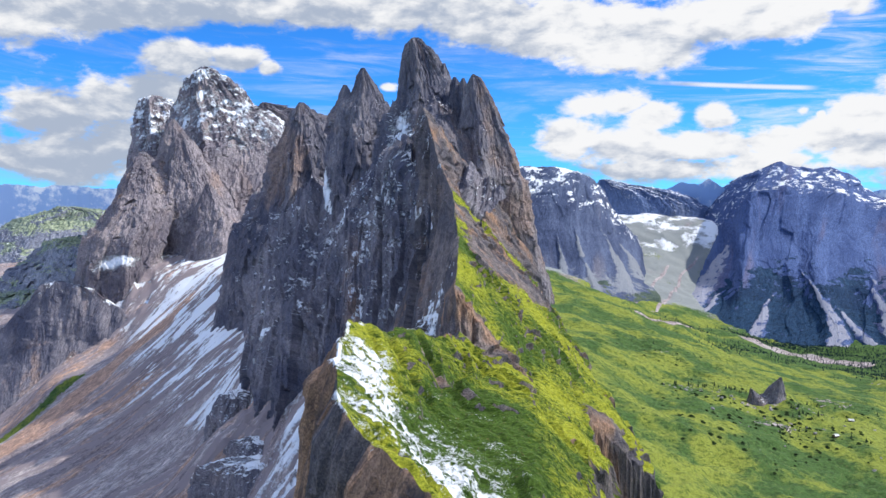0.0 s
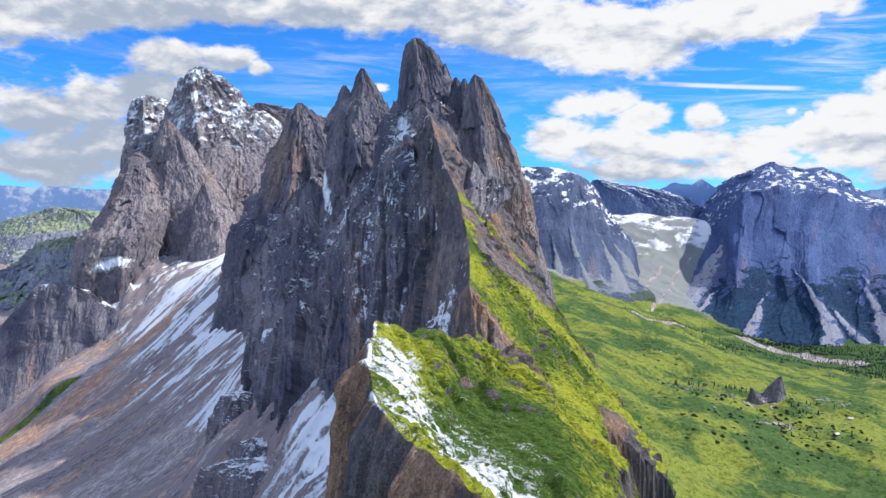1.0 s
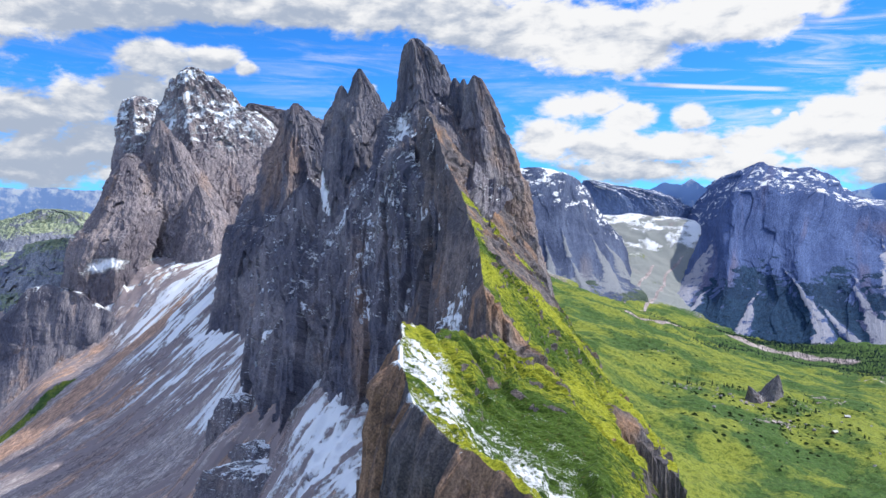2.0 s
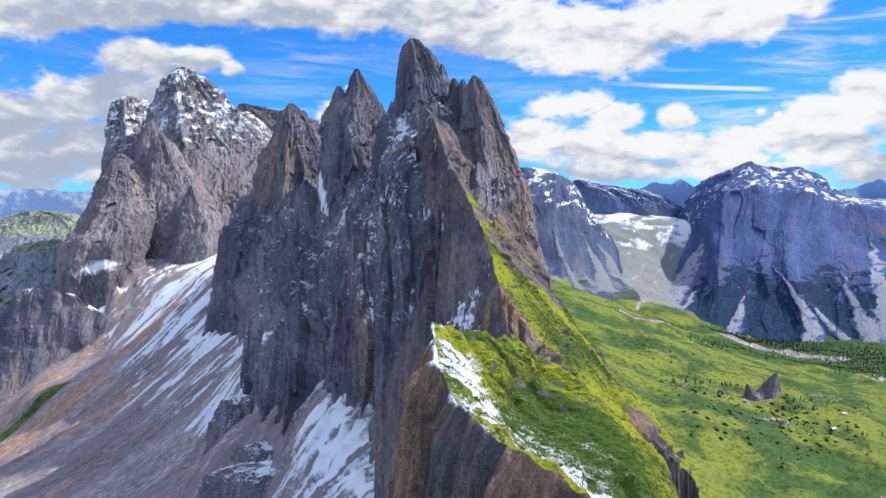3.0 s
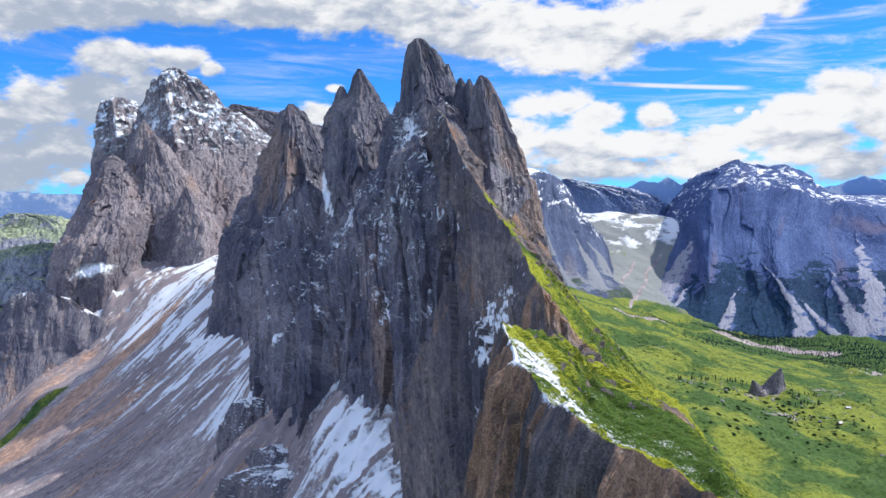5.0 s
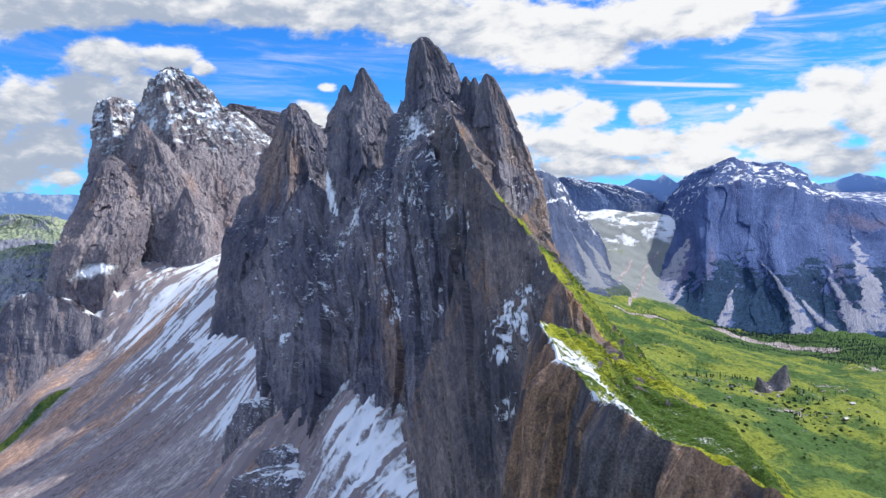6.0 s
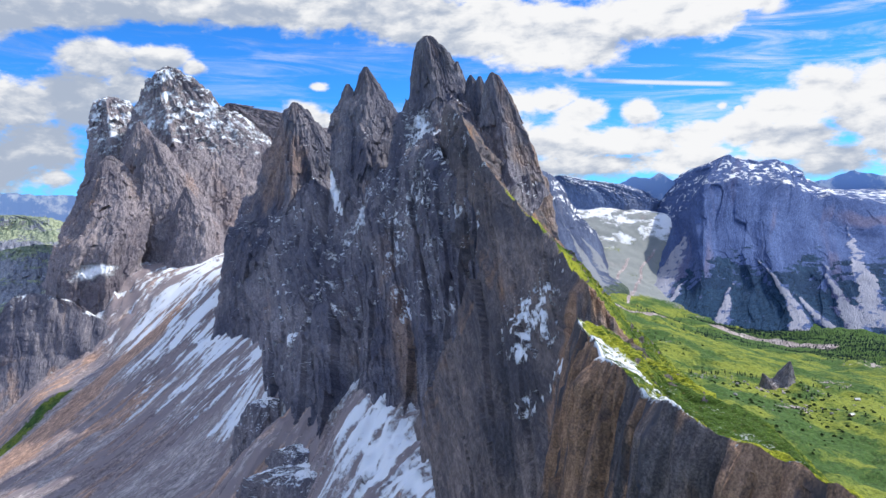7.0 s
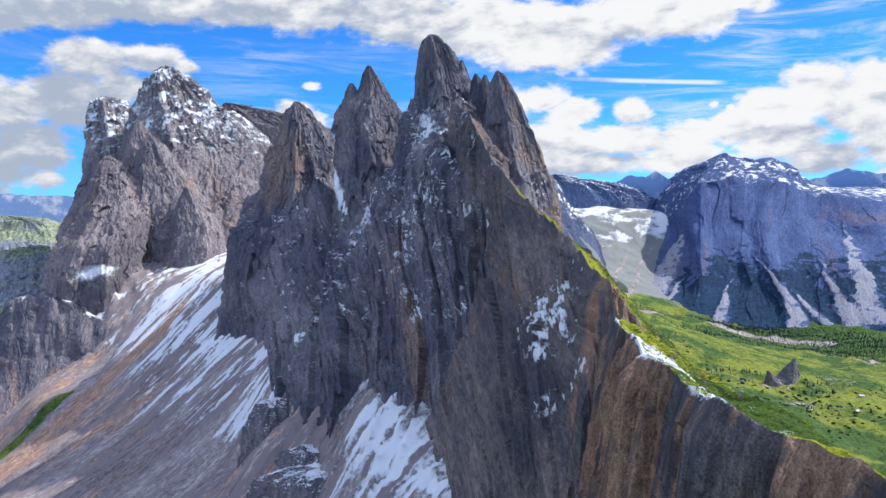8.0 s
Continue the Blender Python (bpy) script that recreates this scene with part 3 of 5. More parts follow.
# ---- rock towers ----
def pillar(name, rows, material, parent=None, nth=220, nz=300, rough=1.0, seed=0.0, sides=(222, 296, 345, 40, 90, 140), snow=0.0, grass=0.0, label="", extra=None, jag=1.0, bulk=1.0, steps=0.22):
    """A tower of rock. rows: height, centre x and y, half-width and half-depth, from the top down."""
    r = np.array(rows, float)
    z = r[0, 0] + (r[-1, 0] - r[0, 0]) * np.linspace(0, 1, nz) ** 1.2
    th = np.linspace(0, 2 * math.pi, nth, endpoint=False)
    # section: a polygon whose sides face the given ways, fitted to the half-width and half-depth
    ways = np.radians(np.array(sides, float))[:, None]
    lean = np.cos(th[None, :] - ways)
    r0 = np.where(lean > 0.05, 1 / np.maximum(lean, 0.05), 9).min(0)
    r0 = np.minimum(r0, 1.5)
    c, s = np.cos(th) * r0, np.sin(th) * r0
    c, s = c - (c.max() + c.min()) / 2, s - (s.max() + s.min()) / 2
    c, s = c / c.max(), s / s.max()
    out = np.stack([np.broadcast_to(c, (nz, nth)), np.broadcast_to(s, (nz, nth)), np.zeros((nz, nth))], -1)
    cx, cy, rx, ry = (np.interp(-z, -r[:, 0], r[:, k]) for k in (1, 2, 3, 4))
    for k in range(3):
        cx, cy, rx, ry = (np.concatenate([a[:1], (a[:-2] + 2 * a[1:-1] + a[2:]) / 4, a[-1:]]) for a in (cx, cy, rx, ry))
    rx[0] = ry[0] = 0.3
    # walls and ledges: the profile goes down in steps whose heights differ from rib to rib
    Q = np.stack([cx[:, None] + rx[:, None] * c, cy[:, None] + ry[:, None] * s, np.broadcast_to(z[:, None], (nz, nth))], -1)
    lift = facets(Q, (34 * rough, 34 * rough, 900 * rough), seed + 9) * 22 * rough + fbm(Q, (40 * rough, 40 * rough, 90 * rough), 3, 0.5, seed + 9) * 16 * rough
    tall = 85.0 * rough
    q = (Q[..., 2] + lift) / tall
    fr = q - np.floor(q)
    stair = (np.floor(q) + np.where(fr < 0.16, fr / 0.16, 1.0) * 0.86 + 0.14 * fr) * tall - lift
    soft = np.minimum(1, np.minimum(rx, ry) / (40 * rough))[:, None] * steps
    level = np.clip(Q[..., 2] + (stair - Q[..., 2] - 0.35 * tall) * soft, z[-1], z[0])
    cxx, cyy, rxx, ryy = (np.interp(-level, -z, a) for a in (cx, cy, rx, ry))
    P = np.stack([cxx + rxx * c, cyy + ryy * s, Q[..., 2]], -1)
    k = np.minimum(1, np.minimum(rx, ry) / (55 * rough))[:, None]
    # flutes and cracks run with the wall: noise laid round the tower and down it
    girth = 0.75 * np.percentile(rx, 75), 0.75 * np.percentile(ry, 75)
    F = np.stack([np.broadcast_to(c * girth[0] + cx.mean(), (nz, nth)), np.broadcast_to(s * girth[1] + cy.mean(), (nz, nth)), P[..., 2]], -1)
    sway = fbm(F, (150 * rough, 150 * rough, 260 * rough), 2, 0.5, seed + 6)
    W = F + np.stack([sway, -sway, 0 * sway], -1) * 14 * rough
    d = ridged(W, (80 * rough, 80 * rough, 700 * rough), 2, 0.5, seed) * 14 * rough * k * bulk
    d = d + facets(W, (40 * rough, 40 * rough, 120 * rough), seed) * 9 * rough * k * bulk
    d = d + facets(W, (14 * rough, 14 * rough, 42 * rough), seed + 1) * 3.6 * rough * k
    d = d + ridged(W, (24 * rough, 24 * rough, 110 * rough), 2, 0.5, seed + 1) * 4.2 * rough * k
    d = d + ridged(W, (8 * rough, 8 * rough, 32 * rough), 2, 0.5, seed + 8) * 1.8 * rough * np.sqrt(k)
    d = d + facets(W, (9 * rough, 9 * rough, 17 * rough), seed + 2) * 1.7 * rough * np.sqrt(k)
    d = d + fbm(P, (60 * rough, 60 * rough, 16 * rough), 3, 0.5, seed + 2) * 1.6 * rough * np.sqrt(k)
    P = P + out * d[..., None]
    P[..., 2] += (fbm(P, (13 * rough, 13 * rough, 60 * rough), 3, 0.65, seed + 4) * 10 * rough * jag * np.sqrt(k))
    N = normals(P, True)
    up = np.abs(N[..., 2])
    w = fbm(P, (60 * rough, 60 * rough, 60 * rough), 4, 0.55, seed + 5)
    lie = step(up, 0.5, 0.85)
    masks = {"snow": np.clip(lie * (0.22 + snow) + w * 0.5 * lie, 0, 1), "grass": np.clip(lie * grass + 0 * w, 0, 1), "stain": w * 0.5, "scree": 0 * w}
    if extra:
        extra(P, N, masks)
    return sheet(name, P, material, True, masks, False, parent, label, True, F)


# ---- the grassy ridge: crest y, x, z, and how steeply its south side falls ----
CREST = [(-300, 140, 330, 0.7), (0, 80, 400, 0.65), (120, 40, 440, 0.6), (230, -4, 463, 0.66), (268, -32, 474, 0.69), (281, -41, 478, 0.69), (330, -50, 488, 0.69),
         (377, -50, 497, 0.68), (430, -25, 484, 0.70), (480, 0, 470, 0.75), (510, 12, 463, 0.8), (549, 13, 463, 1.0), (558, 9, 495, 1.0), (620, 12, 503, 1.0),
         (700, 16, 522, 1.1), (780, 14, 540, 1.15), (860, 14, 556, 1.2), (930, 13, 572, 1.2), (1010, -6, 620, 1.3), (1096, -24, 690, 1.3), (1180, -35, 720, 1.4)]


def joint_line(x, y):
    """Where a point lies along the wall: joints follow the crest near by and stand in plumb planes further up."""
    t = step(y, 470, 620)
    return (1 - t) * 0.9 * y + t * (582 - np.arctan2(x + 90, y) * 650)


def build_ridge():
    c = np.array(CREST, float)
    y = np.interp(np.linspace(0, 1, 560), (0, 0.08, 0.55, 1), (-300, 200, 560, 1180))
    xc, zc, sl = (np.interp(y, c[:, 0], c[:, k]) for k in (1, 2, 3))
    lean = np.interp(y, (450, 594, 690, 1100), (0.16, 0.22, 0.38, 0.5))
    drop = np.linspace(1, 0, 190) ** 1.3 * 430
    dist = np.linspace(0, 1, 230)[1:] ** 1.35 * 430
    Y = y[:, None]
    out = lean[:, None] * drop
    wall = step(Y, 880, 1000)
    out = out * (1 - wall) + wall * (0.14 * np.minimum(drop, 150) + 0.62 * np.maximum(drop - 150, 0))
    north = np.stack([xc[:, None] - out, Y + 0 * drop, zc[:, None] - drop], -1)
    rim = np.interp(y, (200, 430, 505, 560, 594, 606, 1000), (122, 114, 106, 104, 108, 168, 150))[:, None] + 20 * fbm(np.stack([0 * y, y, 0 * y], -1), 70, 3, 0.5, 16)[:, None]
    fall = sl[:, None] * dist + 75 * step(dist, rim, rim + 26) * step(Y, 100, 300)
    even = np.interp(y, (480, 510, 700), (470, 463, 522))
    even = np.where((y > 480) & (y < 700), even, zc)
    zs = zc[:, None] + (even - zc)[:, None] * step(dist, 6, 38)
    south = np.stack([xc[:, None] + dist + 0 * Y, Y + 0 * dist, zs - fall], -1)
    P = np.concatenate([north, south], 1)
    side = np.concatenate([np.zeros(190), np.ones(229)])[None, :]
    off = np.concatenate([-drop, dist])[None, :]
    N = normals(P)
    for k in range(2):
        N[:, 1:-1] = (N[:, :-2] + N[:, 1:-1] + N[:, 2:]) / 3
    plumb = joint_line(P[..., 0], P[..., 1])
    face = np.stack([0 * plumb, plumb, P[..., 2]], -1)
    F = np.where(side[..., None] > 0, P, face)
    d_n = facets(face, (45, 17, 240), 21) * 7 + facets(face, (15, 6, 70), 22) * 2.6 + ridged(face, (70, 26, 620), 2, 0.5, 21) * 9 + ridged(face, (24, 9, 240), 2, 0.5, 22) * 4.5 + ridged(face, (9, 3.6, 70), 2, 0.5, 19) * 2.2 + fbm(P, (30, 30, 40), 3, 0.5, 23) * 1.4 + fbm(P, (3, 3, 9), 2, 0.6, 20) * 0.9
    # slabs that tilt with the slope and break off in lips
    lip = fbm(P, (46, 80, 46), 3, 0.5, 24)
    saw = (P[..., 1] * 0.022 + P[..., 0] * 0.02 + lip * 2.4) % 1.0
    saw = saw - np.clip((saw - 0.86) / 0.14, 0, 1) * 1.0
    comb = np.stack([0.36 * P[..., 0] + 0.93 * P[..., 1], (0.93 * P[..., 0] - 0.36 * P[..., 1]) / 4.0, 0 * P[..., 0]], -1)
    d_s = facets(P, (16, 26, 16), 15) * 1.1 + (0.4 - saw) * 7 * step(fbm(P, 90, 2, 0.5, 18), -0.15, 0.2) + fbm(P, 60, 4, 0.5, 25) * 8 + ridged(comb, 7, 3, 0.6, 26) * 2.0 + fbm(P, 6, 3, 0.6, 17) * 1.5
    # a spur beside the snowy hollow
    d_s = d_s + 8 * near(off, P[..., 1] + 0.3 * off, 92, 350, 24, 90) - 7 * near(off, P[..., 1], 48, 330, 26, 90)
    # a knob of bare rock on the rim
    d_s = d_s + 10 * step(P[..., 1], 596, 606) * near(off, P[..., 1], 130, 635, 26, 40)
    edge = np.minimum(1, np.abs(off) / 14)
    d = np.where(side > 0, d_s, d_n) * (0.25 + 0.75 * edge)
    P = P + N * d[..., None]
    P[..., 2] += (fbm(P * (1, 1, 0), 22, 4, 0.55, 27) * 7) * np.exp(-np.abs(off) / 16)
    N = normals(P)
    up = N[..., 2]
    Yf, X, Z = P[..., 1], P[..., 0], P[..., 2]
    w = fbm(P, 30, 5, 0.55, 28)
    grass = side * np.clip(step(up, 0.24, 0.42) * 1.2 + w * 0.3, 0, 1) + (1 - side) * step(up, 0.6, 0.85) * 0.5 * np.exp(off / 14)
    # above the notch the turf keeps to two ledges with bare rock between
    ledge = np.maximum(np.exp(-(off / 14) ** 2) * (1 - step(Yf, 760, 860)), np.exp(-((Yf - 925 - 0.7 * off) / 18) ** 2))
    bare = side * step(Yf - 2.3 * off, 590, 680) * (1 - ledge)
    wallrock = side * np.maximum(near(off, Yf, 22, 560, 36, 16), np.maximum(near(off, Yf, 132, 602, 26, 13), 0.8 * near(off, Yf - 0.4 * off, 45, 386, 15, 7)))
    grass = grass * (1 - 0.85 * bare) * (1 - np.clip(1.4 * wallrock, 0, 1)) * (1 - 0.9 * step(Yf, 1000, 1060))
    mid = np.interp(Yf, (245, 290, 310, 340, 375), (58, 34, 24, 16, 9))
    wide = np.interp(Yf, (245, 290, 310, 340, 375), (44, 36, 29, 20, 9))
    prom = side * np.exp(-((off - mid) / wide) ** 2) * step(Yf, 235, 262) * (1 - step(Yf, 360, 392))
    fleck = fbm(comb, 7, 5, 0.75, 29)
    prom = np.maximum(prom, 0.8 * side * np.exp(-((off - mid - 34) / (0.8 * wide)) ** 2) * step(Yf, 225, 255) * (1 - step(Yf, 330, 372)))
    snow = prom * np.clip(0.50 + w * 0.4 + fleck * 0.6 + 0.5 * fbm(P, 3.5, 3, 0.6, 10), 0, 0.72)
    lip_snow = np.exp(-(off / 2.2) ** 2) * step(Yf, 240, 262) * (1 - step(Yf, 385, 400)) * np.clip(0.42 + 1.2 * w, 0, 1)
    snow = np.maximum(snow, lip_snow)
    snow = np.maximum(snow, side * 0.26 * near(off, Yf, 50, 310, 45, 90) + side * np.clip(w - 0.28, 0, 1) * 0.8)
    patch = (1 - side) * np.maximum(near(Yf + 0.5 * (Z - 450), Z, 668, 455, 62, 48), 0.85 * near(Yf + 0.9 * (Z - 400), Z, 600, 400, 26, 40))
    snow = np.maximum(snow, np.clip(patch * 0.5 + (w * 0.6 + 0.7 * fbm(P, 9, 5, 0.7, 14)) * step(patch, 0.1, 0.4), 0, 1))
    snow = np.maximum(snow, (1 - side) * step(up, 0.68, 0.9) * np.clip(0.2 + w, 0, 1) * (1 - step(Yf, 480, 560)))
    high = step(Yf, 930, 1000) * (1 - side)
    snow = np.maximum(snow, high * np.clip(0.16 + w * 0.8 + 0.5 * fbm(P, 9, 4, 0.65, 11), 0, 1))
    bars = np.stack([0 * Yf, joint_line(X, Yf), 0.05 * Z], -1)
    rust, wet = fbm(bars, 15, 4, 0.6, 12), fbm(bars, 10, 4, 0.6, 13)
    front = (1 - side) * (1 - step(Yf, 520, 640))
    # shade of the hollow beside the spur is coloured in as darker turf
    return sheet("ridge", P, m_ridge, masks={"tone": front * np.clip(0.35 + 1.6 * wet, 0, 1), "snow": snow, "grass": grass, "scree": 0 * w, "lush_and_shade": 2.2 * side * near(off, Yf, 64, 320, 34, 90), "stain": w * 0.4 + (1 - side) * (0.42 * (1 - step(Yf, 420, 560)) + 1.3 * near(Yf, Z, 335, 425, 24, 75) + 0.9 * near(Yf, Z, 575, 440, 16, 80)) + 1.7 * front * rust + 0.6 * wallrock + 0.22 * bare}, smooth=False, run=F)


ridge = tagged(build_ridge(), "steep green grassy ridge with brown cliffs and patches of old snow", "ridge", kind="structure")


# ---- the towers above the ridge ----
towers = thing("rock_towers", "jagged grey dolomite rock towers dusted with fresh snow above the ridge", "mountain")
A = [(869, -53, 1362, 5, 5), (861, -52, 1363, 15, 14), (829, -45, 1366, 31, 28), (799, -40, 1369, 41, 38), (778, -36, 1367, 46, 46), (750, -34, 1358, 51, 54), (734, -34, 1350, 58, 65), (712, -34, 1337, 69, 85), (685, -30, 1323, 80, 105), (627, -25, 1300, 100, 135), (576, -26, 1262, 118, 150), (520, -34, 1240, 135, 150), (440, -40, 1200, 130, 150), (300, -40, 1130, 120, 140)]
B = [(786, 53, 1271, 3, 3), (779, 54, 1271, 10, 9), (761, 55, 1270, 18, 16), (736, 57, 1268, 25, 22), (712, 62, 1267, 32, 30), (687, 65, 1265, 40, 38), (663, 67, 1266, 49, 46), (638, 71, 1267, 57, 52), (613, 72, 1268, 64, 60), (589, 73, 1270, 70, 66), (539, 72, 1272, 80, 76), (471, 80, 1280, 92, 80), (380, 90, 1280, 104, 80)]
B2 = [(788, 21, 1311, 2, 3), (776, 22, 1313, 8, 8), (737, 28, 1320, 19, 20), (665, 28, 1315, 26, 25)]
B3 = [(784, 36, 1302, 2, 2), (773, 36, 1304, 7, 6), (735, 39, 1307, 16, 15), (674, 37, 1305, 26, 20)]
B4 = [(820, 2, 1354, 2, 2), (810, 2, 1356, 6, 5), (784, 4, 1359, 14, 14), (730, 6, 1350, 22, 20)]
C = [(845, -168, 1536, 3, 2), (829, -168, 1536, 12, 9), (806, -164, 1538, 22, 18), (789, -163, 1538, 31, 26), (772, -170, 1539, 46, 38), (748, -172, 1538, 58, 48), (718, -167, 1528, 68, 58), (688, -163, 1518, 74, 65), (629, -160, 1500, 82, 75), (560, -158, 1470, 84, 85), (485, -160, 1440, 88, 90), (380, -160, 1390, 90, 95), (250, -160, 1300, 90, 95)]
C2 = [(810, -206, 1534, 3, 3), (792, -206, 1534, 11, 9), (767, -205, 1535, 20, 16), (731, -203, 1530, 28, 24), (690, -203, 1525, 30, 26)]
D = [(802, -338, 1740, 4, 3), (794, -338, 1740, 15, 12), (775, -336, 1738, 28, 24), (735, -330, 1730, 46, 40), (708, -330, 1724, 60, 52), (674, -327, 1716, 75, 65), (628, -326, 1704, 84, 75), (577, -330, 1690, 90, 80), (534, -342, 1675, 97, 84), (517, -360, 1668, 114, 90), (473, -374, 1652, 124, 92), (430, -380, 1640, 126, 92), (329, -386, 1610, 130, 92), (200, -386, 1570, 130, 92)]


def main_marks(P, N, masks):
    """Brown slabs on the sunny side, and snow caught in the recess beside the rib."""
    w = fbm(P, (30, 30, 60), 4, 0.6, 73)
    masks["stain"] = masks["stain"] + 0.22 * step(P[..., 0], -35, 5) * (1 - step(P[..., 2], 690, 760))
    hollow = near(P[..., 0] + 0.12 * (P[..., 2] - 640), P[..., 2], -68, 640, 44, 120)
    low = step(P[..., 2], 225, 255) * (1 - step(P[..., 2] + 0.35 * (P[..., 0] + 100), 285, 318)) * step(-P[..., 0], 55, 80)
    masks["snow"] = np.maximum(masks["snow"], np.clip(low * (0.6 + 0.7 * w + 0.5 * fbm(P, (8, 8, 26), 4, 0.65, 68)), 0, 1))
    masks["snow"] = np.clip(np.maximum(masks["snow"], hollow * (0.60 + 0.7 * w + 0.5 * fbm(P, 9, 4, 0.65, 79))), 0, 1)


def gully_marks(P, N, masks):
    """A ribbon of snow in the cleft between two towers."""
    w = fbm(P, (14, 14, 40), 4, 0.6, 74)
    line = near(P[..., 0] + 0.25 * (P[..., 2] - 590), P[..., 2], -238, 585, 11, 75)
    masks["snow"] = np.clip(np.maximum(masks["snow"], line * (1.0 + w)), 0, 1)
    masks["stain"] = masks["stain"] + 0.75 * near(P[..., 0], P[..., 2], -365, 640, 75, 150)


pillar("main_tower", A, m_tower, towers, 260, 380, seed=31, extra=main_marks)


def warm_marks(P, N, masks):
    masks["stain"] = masks["stain"] + 0.45 * near(P[..., 0], P[..., 2], 105, 600, 40, 90)


pillar("right_tower", B, m_tower, towers, 220, 300, seed=33, extra=warm_marks)
pillar("pinnacle", B2, m_tower, towers, 60, 90, 0.4, seed=35)
pillar("pinnacle", B3, m_tower, towers, 60, 90, 0.35, seed=36)
pillar("pinnacle", B4, m_tower, towers, 60, 90, 0.4, seed=34)
pillar("pinnacle", C2, m_tower, towers, 80, 90, 0.5, seed=38)
pillar("middle_tower", C, m_tower, towers, 260, 360, seed=37, extra=gully_marks)
pillar("left_tower", D, m_tower, towers, 260, 360, seed=39, extra=gully_marks)

# ---- the high snowy peak and its ribs ----
peak = thing("snowy_peak", "high grey rock peak with fresh snow on its upper ledges", "mountain")
R = [(1076, -896, 2740, 8, 6), (1061, -895, 2745, 37, 28), (1040, -896, 2753, 66, 50), (1012, -890, 2764, 95, 75), (973, -884, 2779, 124, 100), (932, -872, 2784, 160, 130), (877, -842, 2770, 206, 165), (813, -807, 2745, 254, 195), (718, -780, 2700, 300, 225), (499, -746, 2560, 310, 240), (250, -720, 2420, 310, 240)]
RL = [(1010, -1215, 3050, 16, 14), (994, -1210, 3050, 60, 50), (952, -1188, 3030, 84, 75), (868, -1138, 2940, 108, 100), (731, -1106, 2840, 128, 120), (605, -1098, 2750, 142, 130), (505, -1100, 2670, 158, 140), (429, -1098, 2600, 168, 145), (300, -1110, 2540, 180, 150)]
RB = [(731, -993, 2400, 9, 8), (704, -978, 2365, 36, 30), (648, -944, 2290, 66, 55), (596, -918, 2215, 82, 65), (540, -902, 2140, 95, 75), (502, -906, 2105, 106, 80), (458, -919, 2075, 118, 85), (399, -930, 2060, 124, 90), (250, -940, 2040, 130, 95)]
RF = [(789, -851, 2353, 4, 4), (771, -848, 2350, 25, 20), (734, -839, 2340, 47, 40), (681, -824, 2320, 70, 60), (628, -804, 2290, 92, 75), (560, -786, 2250, 122, 90), (477, -772, 2215, 144, 100), (348, -768, 2180, 150, 105)]
RG = [(850, -923, 2480, 5, 5), (822, -920, 2475, 24, 20), (782, -912, 2468, 50, 40), (707, -897, 2460, 80, 60), (600, -890, 2440, 100, 70)]
RH = [(621, -698, 2142, 3, 3), (598, -695, 2142, 18, 15), (558, -688, 2132, 43, 32), (510, -672, 2112, 70, 50), (448, -672, 2090, 82, 60), (388, -686, 2075, 80, 60), (250, -705, 2060, 80, 60)]
RR = [(963, -711, 2898, 7, 8), (952, -696, 2910, 46, 25), (931, -671, 2920, 96, 45), (905, -615, 2925, 160, 60), (854, -555, 2930, 234, 80), (709, -551, 2950, 270, 100)]


def high_snow(P, N, masks):
    """Fresh snow on the upper third, thinning downward."""
    w = fbm(P, (60, 60, 36), 5, 0.68, 71)
    up = np.abs(N[..., 2])
    for q in range(3):
        up[1:-1] = (up[:-2] + up[1:-1] + up[2:]) / 3
        up = (np.roll(up, 1, 1) + up + np.roll(up, -1, 1)) / 3
    masks["snow"] = np.clip(step(P[..., 2], 600, 900) * (0.20 + 0.45 * up + w * 1.0 + 0.7 * fbm(P, (20, 20, 12), 4, 0.65, 80)), 0, 1) + masks["snow"] * 0.2


def ledge_snow(P, N, masks):
    w = fbm(P, (90, 90, 40), 4, 0.6, 72)
    masks["snow"] = np.clip(near(P[..., 2], P[..., 0], 396, -860, 24, 110) * (0.8 + 0.9 * w) + w * 0.35 - 0.05, 0, 1) + masks["snow"] * 0.8


pillar("summit", R, m_peak, peak, 280, 280, 1.5, 41, extra=high_snow, bulk=0.55)
pillar("shoulder", RL, m_peak, peak, 220, 220, 1.5, 43, extra=high_snow, sides=(224, 302, 350, 60, 120))
pillar("rib", RB, m_peak, peak, 200, 200, 1.1, 44, snow=0.0, extra=ledge_snow, bulk=0.5, sides=(218, 272, 325, 40, 120))
pillar("rib", RF, m_peak, peak, 200, 200, 1.0, 45, snow=0.05, extra=ledge_snow, bulk=0.4, sides=(215, 262, 338, 60, 120))
pillar("rib", RG, m_peak, peak, 140, 140, 0.9, 46, bulk=0.5, sides=(215, 265, 335, 60, 120))
pillar("rib", RH, m_peak, peak, 140, 140, 0.8, 48, bulk=0.4, sides=(210, 258, 342, 60, 120))
pillar("crest", RR, m_peak, peak, 220, 120, 1.0, 47, snow=0.05)

K1 = [(254, -337, 1165, 8, 6), (246, -339, 1165, 23, 18), (232, -341, 1165, 35, 28), (210, -345, 1165, 43, 35), (177, -344, 1165, 51, 41), (131, -338, 1165, 62, 50)]
K2 = [(221, -275, 1035, 12, 7), (212, -272, 1035, 33, 20), (199, -273, 1035, 46, 28), (180, -274, 1035, 54, 32), (143, -276, 1035, 62, 37)]
K3 = [(203, -255, 985, 20, 9), (198, -240, 985, 76, 30), (190, -236, 985, 104, 42), (161, -230, 985, 122, 52), (99, -225, 985, 136, 58)]
